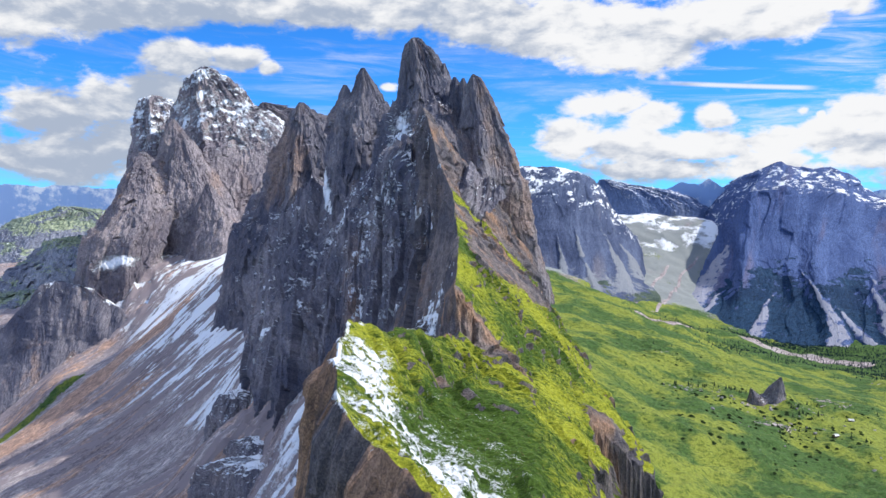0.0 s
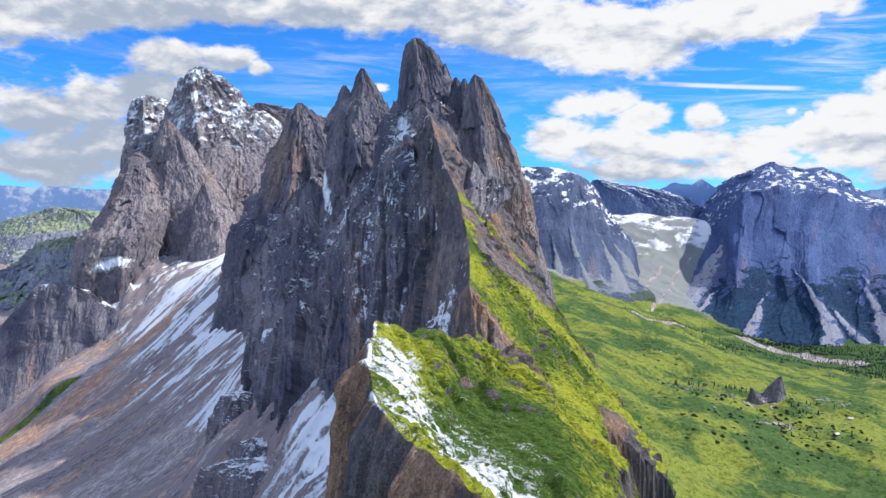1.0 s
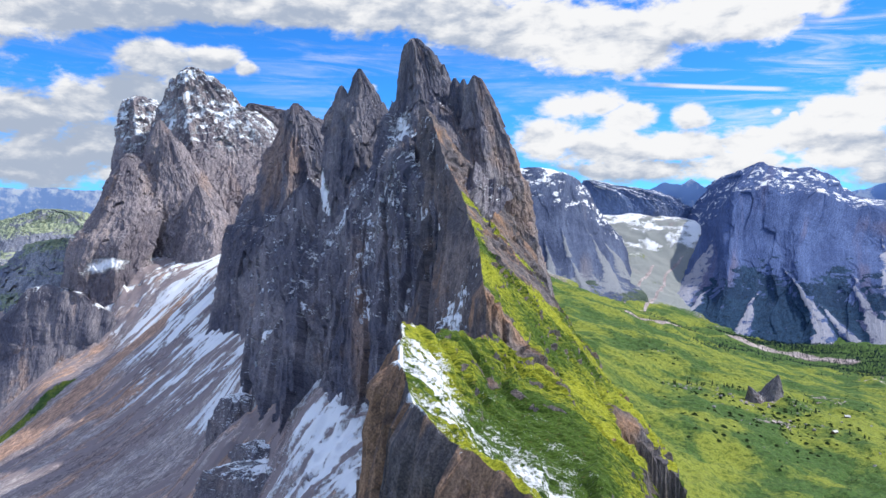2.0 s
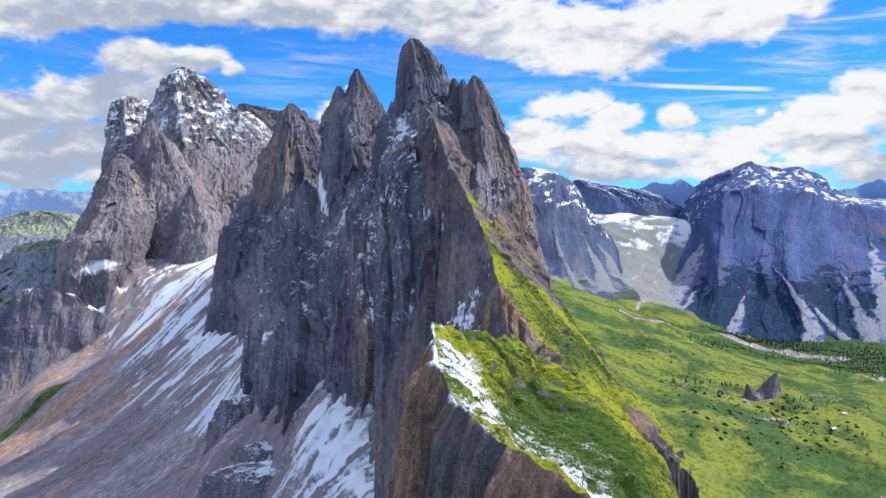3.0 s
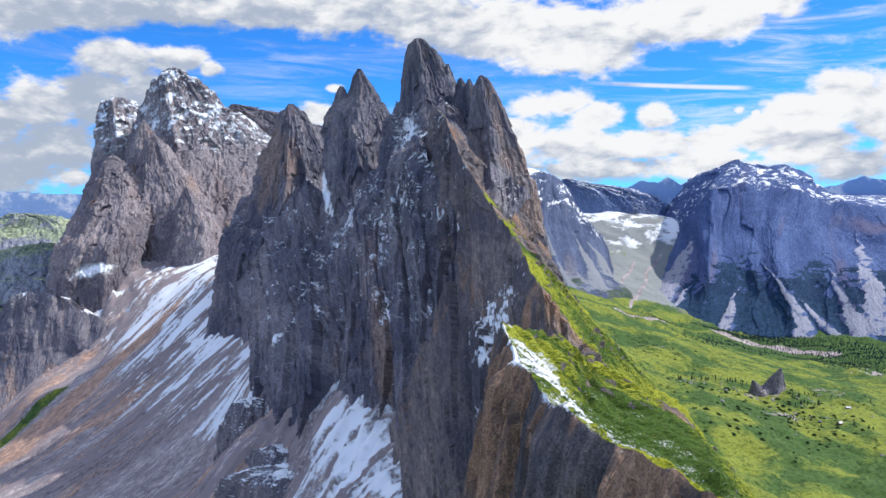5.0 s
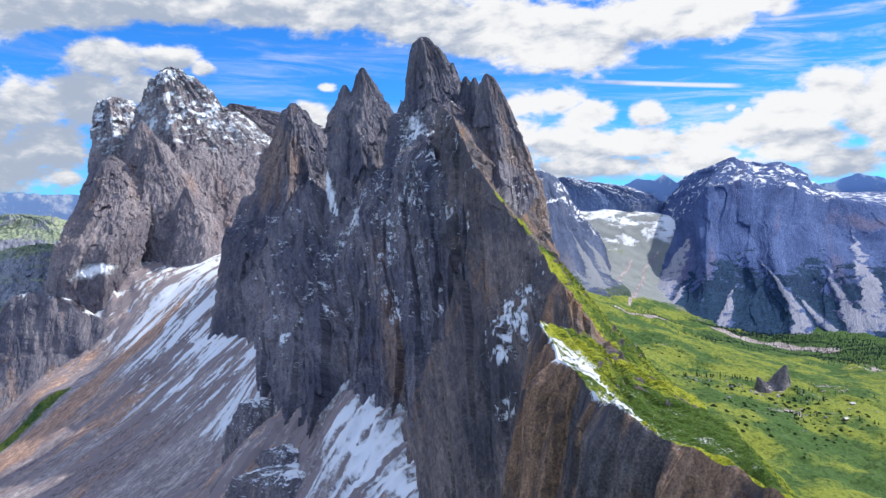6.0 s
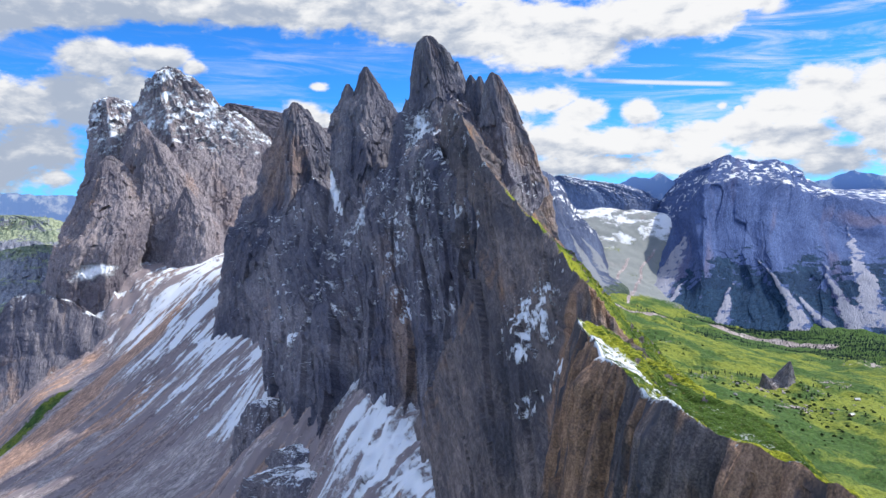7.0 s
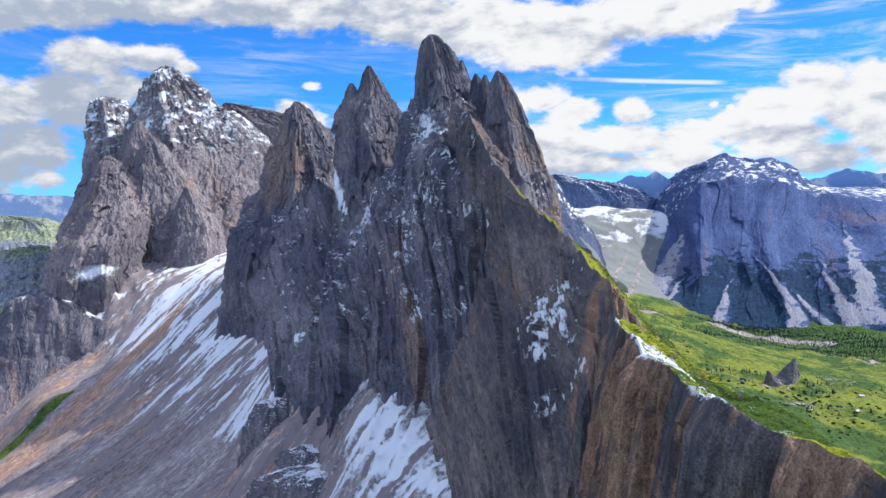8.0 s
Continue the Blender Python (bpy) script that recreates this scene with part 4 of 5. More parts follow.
H = [(543, -2052, 3930, 43, 30), (515, -2027, 3980, 168, 100), (470, -2089, 4000, 308, 150), (325, -2102, 3900, 415, 200), (196, -2031, 3700, 449, 200)]
H2 = [(429, -1505, 2980, 44, 30), (390, -1522, 2990, 132, 90), (277, -1516, 2870, 238, 120), (174, -1445, 2670, 276, 120)]
F = [(710, 1002, 4495, 27, 15), (674, 1066, 4500, 108, 30), (645, 1168, 4505, 227, 45), (594, 1254, 4505, 331, 55), (515, 1288, 4500, 384, 60), (416, 1262, 4480, 381, 60)]
knoll = thing("rock_knoll", "dark rock knoll ringed by snow bands below the face", "rock")
pillar("knoll_top", K1, m_tower, knoll, 140, 140, 0.5, 61, snow=0.5)
pillar("knoll_step", K2, m_tower, knoll, 140, 140, 0.5, 62, snow=0.4)
pillar("lower_cliff", K3, m_tower, knoll, 200, 140, 0.6, 63, snow=0.35)


def turf(P, N, masks):
    up = np.abs(N[..., 2])
    w = fbm(P, (160, 160, 60), 5, 0.6, 78)
    masks["grass"] = np.clip(0.35 + 0.7 * up + 0.9 * w - 0.5 * (1 - step(P[..., 2], 380, 450)), 0, 1)


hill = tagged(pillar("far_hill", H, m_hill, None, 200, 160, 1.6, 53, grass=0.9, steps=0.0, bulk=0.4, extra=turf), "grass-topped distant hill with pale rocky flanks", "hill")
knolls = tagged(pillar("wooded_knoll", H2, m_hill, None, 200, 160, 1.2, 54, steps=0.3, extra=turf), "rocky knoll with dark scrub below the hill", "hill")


# ---- the mountains across the valley ----
SUMMIT = [(1600, 4350, 400), (1660, 4260, 560), (1705, 4150, 648), (1747, 4060, 722), (1803, 4020, 764), (1872, 3990, 798), (1917, 3990, 782), (2040, 3990, 760), (2154, 3985, 770), (2251, 3985, 728), (2324, 3980, 676), (2387, 3980, 612), (2496, 3950, 588), (3416, 3900, 580)]
RIM = [(1560, 4150, 330), (1565, 4060, 420), (1569, 4000, 473), (1578, 3900, 537), (1623, 3800, 615), (1690, 3740, 650), (1765, 3700, 648), (1870, 3690, 619), (1975, 3680, 616), (2097, 3670, 589), (2180, 3650, 556), (2260, 3560, 540), (2442, 3450, 514), (3014, 3450, 510)]
BENCH = [(1370, 3850, 247), (1410, 3700, 333), (1403, 3520, 371), (1428, 3400, 377), (1525, 3440, 401), (1615, 3450, 400), (1690, 3400, 373), (1751, 3330, 362), (1907, 3360, 386), (2058, 3330, 358), (2210, 3150, 340), (2708, 3100, 310)]
CLIFF_FOOT = [(1233, 3600, 152), (1262, 3450, 182), (1265, 3250, 189), (1278, 3080, 208), (1392, 3150, 211), (1489, 3160, 221), (1523, 3040, 228), (1552, 2920, 220), (1734, 3020, 243), (1809, 2900, 242), (1958, 2800, 249), (2397, 2750, 224)]
APRON_FOOT = [(978, 3150, 73), (1007, 2980, 73), (1042, 2880, 46), (1115, 2800, 6), (1169, 2740, 4), (1230, 2700, 2), (1317, 2650, -12), (1400, 2600, -25), (1473, 2520, -37), (1566, 2420, -37), (1718, 2320, -37), (2059, 2250, -67)]
BUTTRESS_TOP = [(-1330, 2000, 150), (-1190, 1990, 262), (-1120, 1985, 340), (-1059, 1976, 352), (-1000, 1955, 344), (-940, 1938, 328), (-890, 1930, 296), (-850, 1920, 266), (-815, 1895, 248)]
BUTTRESS_MID = [(-1300, 1930, 90), (-1180, 1910, 155), (-1090, 1895, 205), (-1030, 1880, 205), (-980, 1870, 205), (-930, 1868, 212), (-880, 1862, 220), (-845, 1870, 225), (-810, 1880, 232)]
BUTTRESS_FOOT = [(-1250, 1760, 0), (-1100, 1760, 50), (-1040, 1770, 75), (-1000, 1780, 100), (-968, 1795, 118), (-930, 1805, 135), (-890, 1820, 160), (-850, 1840, 190), (-805, 1860, 215)]
WEST_TOP = [(202, 3900, 775), (447, 3900, 773), (602, 3900, 769), (741, 3900, 740), (840, 3950, 698), (913, 4000, 618), (1025, 4080, 469), (1113, 4100, 363)]
WEST_MID = [(177, 3600, 454), (405, 3600, 466), (544, 3580, 493), (665, 3540, 464), (778, 3600, 447), (872, 3680, 414), (966, 3750, 351), (1057, 3800, 292)]
WEST_FOOT = [(157, 3350, 277), (363, 3300, 278), (488, 3260, 292), (623, 3220, 301), (736, 3260, 289), (824, 3320, 264), (912, 3380, 222), (1000, 3450, 186)]
WEST_APRON = [(131, 3000, 188), (308, 2900, 197), (415, 2850, 190), (532, 2760, 192), (633, 2760, 191), (724, 2820, 183), (818, 2900, 178), (915, 3000, 174)]


def loft_base(curves, nu, nv, passes=24):
    """Points of a slope stretched over curves from its top to its foot, eased between them."""
    k = np.linspace(0, 1, nu)
    lines = []
    for c in curves:
        c = np.array(c, float)
        t = np.linspace(0, 1, len(c))
        lines.append(np.stack([np.interp(k, t, c[:, a]) for a in range(3)], -1))
    lines = np.array(lines)
    v = np.linspace(0, 1, nv)
    t = np.linspace(0, 1, len(lines))
    j = np.clip(np.searchsorted(t, v, side="right") - 1, 0, len(t) - 2)
    f = ((v - t[j]) / (t[1] - t[0]))[:, None, None]
    P = lines[j] * (1 - f) + lines[j + 1] * f
    for q in range(passes):
        P[:, 1:-1] = (P[:, :-2] + 2 * P[:, 1:-1] + P[:, 2:]) / 4
        P[1:-1] = (P[:-2] + 2 * P[1:-1] + P[2:]) / 4
    return k, v, P


def loft(name, curves, material, nu, nv, rough, seed, masking=None, parent=None, chutes=()):
    """A slope stretched over curves, broken into ribs, gullies and scree chutes."""
    k, v, P = loft_base(curves, nu, nv)
    N = normals(P)
    N = N * -np.sign(N[..., 2:3].mean())
    long = np.linalg.norm(P[nv // 2, -1] - P[nv // 2, 0])
    G = np.stack([np.broadcast_to(k * long, (nv, nu)), 0 * P[..., 1], P[..., 2]], -1)
    W = G + np.stack([fbm(P, 260, 3, 0.5, seed + 6), fbm(P, 300, 2, 0.5, seed + 7), 0 * P[..., 0]], -1) * 45 * rough
    deep = step(v, 0.12, 0.3)[:, None]
    gully = ridged(W, (300 * rough, 500 * rough, 620 * rough), 2, 0.5, seed)
    d = gully * 46 * rough * (0.25 + 0.75 * deep) * (1 - 0.6 * step(v, 0.66, 0.8)[:, None])
    # scree chutes: along the slope, down it, and half-width, from the head to the foot
    run = np.zeros((nv, nu))
    wob = 0.016 * fbm(P, 140, 5, 0.65, seed + 9)
    for q in chutes:
        q = np.array(q, float)
        mid, wide = np.interp(v, q[:, 1], q[:, 0])[:, None], np.interp(v, q[:, 1], q[:, 2])[:, None]
        inside = step(v, q[0, 1] - 0.01, q[0, 1] + 0.02) * (1 - step(v, q[-1, 1], q[-1, 1] + 0.02))
        down = np.clip((v - q[0, 1]) / (q[-1, 1] - q[0, 1]), 0, 1)[:, None]
        wide = wide * (0.75 + 0.55 * down)
        run = np.maximum(run, (1 - step(np.abs(k[None, :] + wob - mid), 0.25 * wide, 1.25 * wide)) * inside[:, None] * (0.42 + 0.58 * step(down, 0.0, 0.5)))
    d = d - 14 * run
    d = d + ridged(W, (130 * rough, 90 * rough, 300 * rough), 3, 0.5, seed + 1) * 13 * rough
    d = d + facets(W, (120 * rough, 110 * rough, 170 * rough), seed) * 11 * rough + facets(W, (45 * rough, 40 * rough, 60 * rough), seed + 1) * 3 * rough
    d = d + fbm(P, (260 * rough, 260 * rough, 70 * rough), 5, 0.5, seed + 2) * 10 * rough
    d = d * (1 - 0.45 * run)
    face = N * (1, 1, 0.4)
    P = P - face * d[..., None] * -1
    masks = {"snow": 0 * d, "grass": 0 * d, "stain": 0.3 * fbm(P, 300, 3, 0.5, seed + 3), "scree": 0 * d}
    if masking:
        masking(P, np.abs(normals(P)[..., 2]), np.broadcast_to(v[:, None], d.shape), run, masks)
    return sheet(name, P, material, False, masks, rough > 0.5, parent, "", True, G)

# ---- the long wall that joins the towers: four curves, from the high one down to the foot ----
WALL_TOP = [(-470, 1780, 580), (-340, 1650, 585), (-290, 1590, 590), (-245, 1540, 590), (-190, 1450, 590), (-140, 1350, 600), (-110, 1275, 620), (-80, 1195, 635), (-37, 1085, 590), (0, 1030, 570), (30, 990, 560), (50, 950, 540)]
WALL_UP = [(-492, 1725, 480), (-375, 1565, 482), (-315, 1460, 475), (-265, 1378, 465), (-215, 1275, 470), (-174, 1190, 470), (-140, 1165, 490), (-100, 1140, 510), (-60, 1085, 500), (-20, 1015, 490), (30, 950, 480), (60, 900, 470)]
WALL_MID = [(-508, 1700, 385), (-425, 1555, 380), (-360, 1430, 385), (-300, 1300, 385), (-250, 1180, 395), (-215, 1100, 390), (-175, 1060, 390), (-125, 1000, 395), (-85, 935, 395), (-48, 885, 395), (10, 870, 390), (50, 850, 380)]
WALL_LOW = [(-515, 1670, 295), (-440, 1555, 285), (-375, 1405, 275), (-318, 1225, 300), (-298, 1165, 280), (-240, 1055, 285), (-200, 1022, 290), (-155, 965, 295), (-118, 940, 295), (-84, 880, 300), (-30, 850, 295), (30, 830, 290)]


def build_wall(parent):
    lines = [[(x + 40, y + 60, z + 30) for x, y, z in WALL_TOP], WALL_TOP, WALL_UP, WALL_MID, WALL_LOW, [(x - 14, y - 22, z - 110) for x, y, z in WALL_LOW]]
    k, v, P = loft_base(lines, 540, 360, 7)
    N = normals(P)
    N = N * -np.sign(N[..., 1:2].mean())
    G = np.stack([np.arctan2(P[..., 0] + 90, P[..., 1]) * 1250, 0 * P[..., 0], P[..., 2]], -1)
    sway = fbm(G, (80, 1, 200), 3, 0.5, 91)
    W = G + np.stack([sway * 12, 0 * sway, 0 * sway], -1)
    X, Z = P[..., 0], P[..., 2]
    d = ridged(W, (64, 1, 1300), 2, 0.5, 92) * 19 + facets(W, (27, 40, 200), 93) * 10
    d = d + facets(W, (11, 15, 85), 94) * 4.2 + ridged(W, (17, 1, 230), 2, 0.5, 95) * 6 + ridged(W, (6, 1, 60), 2, 0.5, 96) * 2
    d = d + facets(W, (6, 8, 20), 97) * 1.4 + fbm(P, (50, 50, 14), 3, 0.5, 98) * 1.8
    # clefts between the towers, and the hollow under the rust streak
    cleft = np.interp(Z, (300, 400, 465, 580), (-300, -276, -262, -244))
    low = np.interp(Z, (250, 330, 420, 520), (-212, -196, -190, -178))
    d = d - 34 * np.exp(-((X - cleft) / 12) ** 2) * step(Z, 330, 430) - 16 * np.exp(-((X - low) / 11) ** 2) * (1 - step(Z, 430, 520))
    d = d - 14 * near(X, Z, -118, 350, 15, 70) - 10 * np.exp(-((X + 70) / 8) ** 2) * (1 - step(Z, 420, 480))
    fade = np.minimum(1, np.minimum(k, 1 - k) * 14)[None, :]
    P = P + N * (d * (0.4 + 0.6 * fade))[..., None]
    P[..., 2] += fbm(P, (14, 14, 60), 3, 0.6, 99) * 6
    M = normals(P)
    up = np.abs(M[..., 2])
    w = fbm(P, (45, 45, 60), 4, 0.6, 90)
    fine = fbm(P, (8, 8, 12), 4, 0.65, 89)
    snow = step(up, 0.55, 0.85) * np.clip(0.12 + 0.9 * w, 0, 1)
    snow = np.maximum(snow, np.exp(-((X - cleft - 3) / 6) ** 2) * np.clip(0.10 + 1.2 * w + 0.45 * step(Z, 420, 500), 0, 1))
    ramp = np.interp(Z, (430, 490, 530, 600, 631), (-262, -222, -192, -138, -115))
    snow = np.maximum(snow, np.exp(-((X - ramp) / 15) ** 2) * step(Z, 470, 500) * np.clip(0.40 + 0.9 * w + 0.8 * fine, 0, 1))
    # flecks on the ledges of the sector below the main tower
    snow = np.maximum(snow, near(X, Z, -75, 570, 75, 75) * np.clip(0.46 + 0.6 * w + 0.9 * fine, 0, 1))
    snow = np.maximum(snow, step(up, 0.25, 0.6) * np.clip(0.7 * fine + 0.6 * w - 0.12, 0, 1))
    stain = 0.4 * w + 1.5 * near(X, Z, -116, 345, 12, 55) + 0.5 * near(X, Z, -420, 520, 60, 90) + 0.5 * near(X, Z, -350, 370, 25, 60)
    cold = step(X, -260, -200) * (0.35 + 0.5 * fbm(W, (60, 1, 400), 3, 0.6, 88))
    return sheet("wall", P, m_tower, False, {"snow": np.clip(snow, 0, 1), "grass": 0 * w, "stain": stain, "scree": 0 * w, "tone": np.clip(cold, 0, 0.62)}, False, parent, "sheer blue-grey rock wall with a rust streak and flecks of snow", False, W)


build_wall(towers)


def table_masks(P, up, v, chute, masks):
    w = fbm(P, (150, 150, 60), 5, 0.6, 75)
    fine = fbm(P, (45, 45, 24), 5, 0.68, 76)
    top = 1 - step(v + 0.03 * w, 0.30, 0.37)
    masks["snow"][:] = np.clip(top * (0.02 + 0.3 * up + 0.5 * w + 0.9 * fine) + (1 - top) * (0.2 * w + 0.5 * fine - 0.1) * (1 - step(v, 0.5, 0.6)), 0, 1)
    masks["scree"][:] = np.clip(chute * (0.95 + 0.9 * fine + 0.4 * w) + 0.25 * fine * step(v, 0.4, 0.5), 0, 1)
    masks["grass"][:] = np.clip(step(v + 0.14 * w + 0.08 * fine, 0.56, 0.76) * (1.1 + 0.7 * fine + 0.4 * w) - 1.2 * chute, 0, 1)
    masks["stain"][:] += 1.2 * near(v, P[..., 0], 0.43, 2330, 0.04, 150)


CHUTES = [[(0.445, 0.682, 0.0078), (0.406, 0.724, 0.0130), (0.401, 0.760, 0.0311), (0.383, 0.808, 0.0365)],
          [(0.528, 0.607, 0.0074), (0.601, 0.677, 0.0140), (0.657, 0.730, 0.0193), (0.674, 0.772, 0.0345), (0.676, 0.808, 0.0438)],
          [(0.664, 0.705, 0.0053), (0.707, 0.747, 0.0140), (0.748, 0.780, 0.0187), (0.776, 0.799, 0.0216)],
          [(0.758, 0.627, 0.0046), (0.787, 0.710, 0.0142), (0.807, 0.749, 0.0233), (0.814, 0.788, 0.0248)],
          [(0.841, 0.435, 0.0028), (0.852, 0.613, 0.0118), (0.853, 0.721, 0.0268), (0.853, 0.772, 0.0324)],
          [(0.147, 0.460, 0.0191), (0.114, 0.563, 0.0475), (0.088, 0.680, 0.0716), (0.055, 0.802, 0.0793)],
          [(0.184, 0.669, 0.0057), (0.165, 0.749, 0.0148), (0.150, 0.805, 0.0150)]]
WEST_CHUTES = [[(0.426, 0.571, 0.0089), (0.476, 0.653, 0.0208), (0.524, 0.757, 0.0294)],
          [(0.588, 0.386, 0.0111), (0.666, 0.510, 0.0276), (0.738, 0.625, 0.0745), (0.724, 0.753, 0.0957)],
          [(0.404, 0.421, 0.0062), (0.418, 0.494, 0.0120), (0.435, 0.568, 0.0162)],
          [(0.309, 0.463, 0.0060), (0.323, 0.541, 0.0111), (0.351, 0.622, 0.0232), (0.370, 0.780, 0.0383)],
          [(0.766, 0.409, 0.0170), (0.855, 0.498, 0.0457), (0.889, 0.618, 0.0814)]]
table_lines = [[(x, y + 500, z - 60) for x, y, z in SUMMIT], SUMMIT, RIM, BENCH, CLIFF_FOOT, APRON_FOOT, [(x - 20, y - 180, z - 120) for x, y, z in APRON_FOOT]]
table = tagged(loft("table_mountain", table_lines, m_far, 560, 360, 1.0, 55, table_masks, None, CHUTES), "broad blue-grey table mountain with shade and haze painted in and pale scree chutes", "mountain")


def west_masks(P, up, v, chute, masks):
    w = fbm(P, (150, 150, 60), 5, 0.6, 77)
    fine = fbm(P, (45, 45, 30), 5, 0.66, 70)
    masks["snow"][:] = np.clip((1 - step(v, 0.3, 0.4)) * (0.12 + 0.25 * up + 0.5 * w + 0.7 * fine), 0, 1)
    masks["scree"][:] = np.clip(np.maximum(chute * (0.95 + 0.8 * fine), step(v, 0.55, 0.7) * (0.45 + 0.8 * w + 0.6 * fine)), 0, 1)
    masks["grass"][:] = np.clip(step(v + 0.12 * w, 0.66, 0.8) * (0.55 + 0.9 * w + 0.4 * fine) - 0.9 * chute, 0, 1)


west_lines = [[(x - 30, y + 400, z - 40) for x, y, z in WEST_TOP], WEST_TOP, WEST_MID, WEST_FOOT, WEST_APRON, [(x, y - 120, z - 100) for x, y, z in WEST_APRON]]
west = tagged(loft("far_cliff", west_lines, m_west, 360, 260, 0.8, 57, west_masks, None, WEST_CHUTES), "distant grey-blue cliff with haze painted in and scree runs at its foot", "mountain")
headwall = tagged(pillar("valley_headwall", F, m_haze, None, 260, 140, 1.6, 59, snow=0.5), "headwall cliff above a snowy bowl, haze painted into its rock", "mountain")



def buttress_masks(P, up, v, chute, masks):
    w = fbm(P, (40, 40, 30), 4, 0.6, 69)
    masks["snow"][:] = np.clip((1 - step(v, 0.36, 0.5)) * (0.22 * up + 0.9 * w), 0, 1)


def talus_masks(P, up, v, chute, masks):
    w = fbm(P, (30, 30, 60), 4, 0.6, 68)
    masks["stain"][:] = 0.8 * w + 1.3 * near(P[..., 0], P[..., 1], -950, 1790, 40, 30)
    masks["snow"][:] = np.clip(w - 0.35, 0, 1)


buttress = thing("rock_buttress", "dark purple-grey rock buttress at the foot of the scree", "rock")
loft("cliff", [[(x - 20, y + 160, z - 40) for x, y, z in BUTTRESS_TOP], BUTTRESS_TOP, BUTTRESS_MID, [(x, y - 12, z - 60) for x, y, z in BUTTRESS_MID]], m_tower, 300, 220, 0.3, 51, buttress_masks, buttress)
loft("talus", [[(x, y + 25, z + 12) for x, y, z in BUTTRESS_MID], BUTTRESS_FOOT, [(x, y - 15, z - 60) for x, y, z in BUTTRESS_FOOT]], m_tower, 240, 140, 0.14, 52, talus_masks, buttress)


# ---- ranges at the horizon ----
def build_range():
    m = bpy.data.materials.new("haze_tinted_range")
    m.use_nodes = True
    n = Nodes(m.node_tree)
    b = n.add("ShaderNodeBsdfPrincipled")
    pos = n.add("ShaderNodeNewGeometry").outputs["Position"]
    # the blue of the slopes is haze painted into the base colour
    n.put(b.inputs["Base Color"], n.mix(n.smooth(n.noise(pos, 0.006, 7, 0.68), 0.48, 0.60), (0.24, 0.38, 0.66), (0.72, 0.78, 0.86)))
    b.inputs["Roughness"].default_value = 1.0
    n.t.links.new(b.outputs[0], n.add("ShaderNodeOutputMaterial").inputs[0])
    th = np.linspace(-math.pi, math.pi, 1400)
    v = np.linspace(0, 1, 14)
    x, y = np.sin(th) * 4880, np.cos(th) * 4880
    q = np.stack([x, y, 0 * x], -1)
    top = 612 + ridged(q, 520, 6, 0.5, 61) * 60
    for way, wide, high in ((20.2, 0.9, 100), (18.3, 1.0, 60), (33.0, 1.3, 45), (-25.0, 5.0, 30), (23.5, 1.2, 25)):
        top = top + high * np.exp(-(np.abs(np.degrees(th) - way) / wide) ** 1.5)
    P = np.stack([np.outer(1 + 0.018 * (1 - v), x) * 0.985, np.outer(1 + 0.018 * (1 - v), y) * 0.985, np.outer(v, top + 700) - 700], -1)
    P = P[:, ::-1]
    return tagged(sheet("backdrop", P[::-1], m, smooth=False), "mountain ranges along the horizon with blue haze painted in", "mountains", kind="structure")


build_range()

# ---- small things in the valley ----
def part(name, verts, faces, material, parent, label="", smooth=False):
    me = bpy.data.meshes.new(name)
    me.from_pydata(verts, [], faces)
    me.polygons.foreach_set("use_smooth", [smooth] * len(faces))
    me.materials.append(material)
    ob = new(name, me)
    ob.parent = parent
    if label:
        tagged(ob, label)
    return ob


def plain(name, a, b, scale, rough=0.9):
    m = bpy.data.materials.new(name)
    m.use_nodes = True
    n = Nodes(m.node_tree)
    t = n.add("ShaderNodeTexCoord").outputs["Object"]
    rnd = n.add("ShaderNodeObjectInfo").outputs["Random"]
    col = n.mix(n.smooth(n.noise(t, scale, 4, 0.6), 0.35, 0.65), a, b)
    col = n.mix(n.math("MULTIPLY", rnd, 0.5), col, n.mix(1.0, col, (0.55, 0.6, 0.6), "MULTIPLY"))
    s = n.add("ShaderNodeBsdfPrincipled")
    n.put(s.inputs["Base Color"], col)
    s.inputs["Roughness"].default_value, s.inputs["Specular IOR Level"].default_value = rough, 0.2
    n.t.links.new(s.outputs[0], n.add("ShaderNodeOutputMaterial").inputs[0])
    return m


m_needles = plain("spruce_needles", (0.022, 0.046, 0.026), (0.05, 0.082, 0.040), 1.2)
# dark teal carries the mountain's shade and the haze over the far woods
m_woods = plain("shade_and_haze_needles", (0.012, 0.034, 0.046), (0.020, 0.050, 0.060), 0.05)
m_bark = plain("bark", (0.08, 0.06, 0.045), (0.14, 0.11, 0.09), 2.0)
m_shrub = plain("dwarf_pine", (0.020, 0.042, 0.014), (0.05, 0.08, 0.024), 1.0)
m_stone = plain("boulder_stone", (0.20, 0.19, 0.19), (0.38, 0.36, 0.35), 0.6)
m_board = plain("hut_boards", (0.12, 0.08, 0.05), (0.22, 0.16, 0.11), 3.0)
m_roof = plain("pale_roof", (0.60, 0.58, 0.55), (0.74, 0.72, 0.70), 1.0, 0.6)


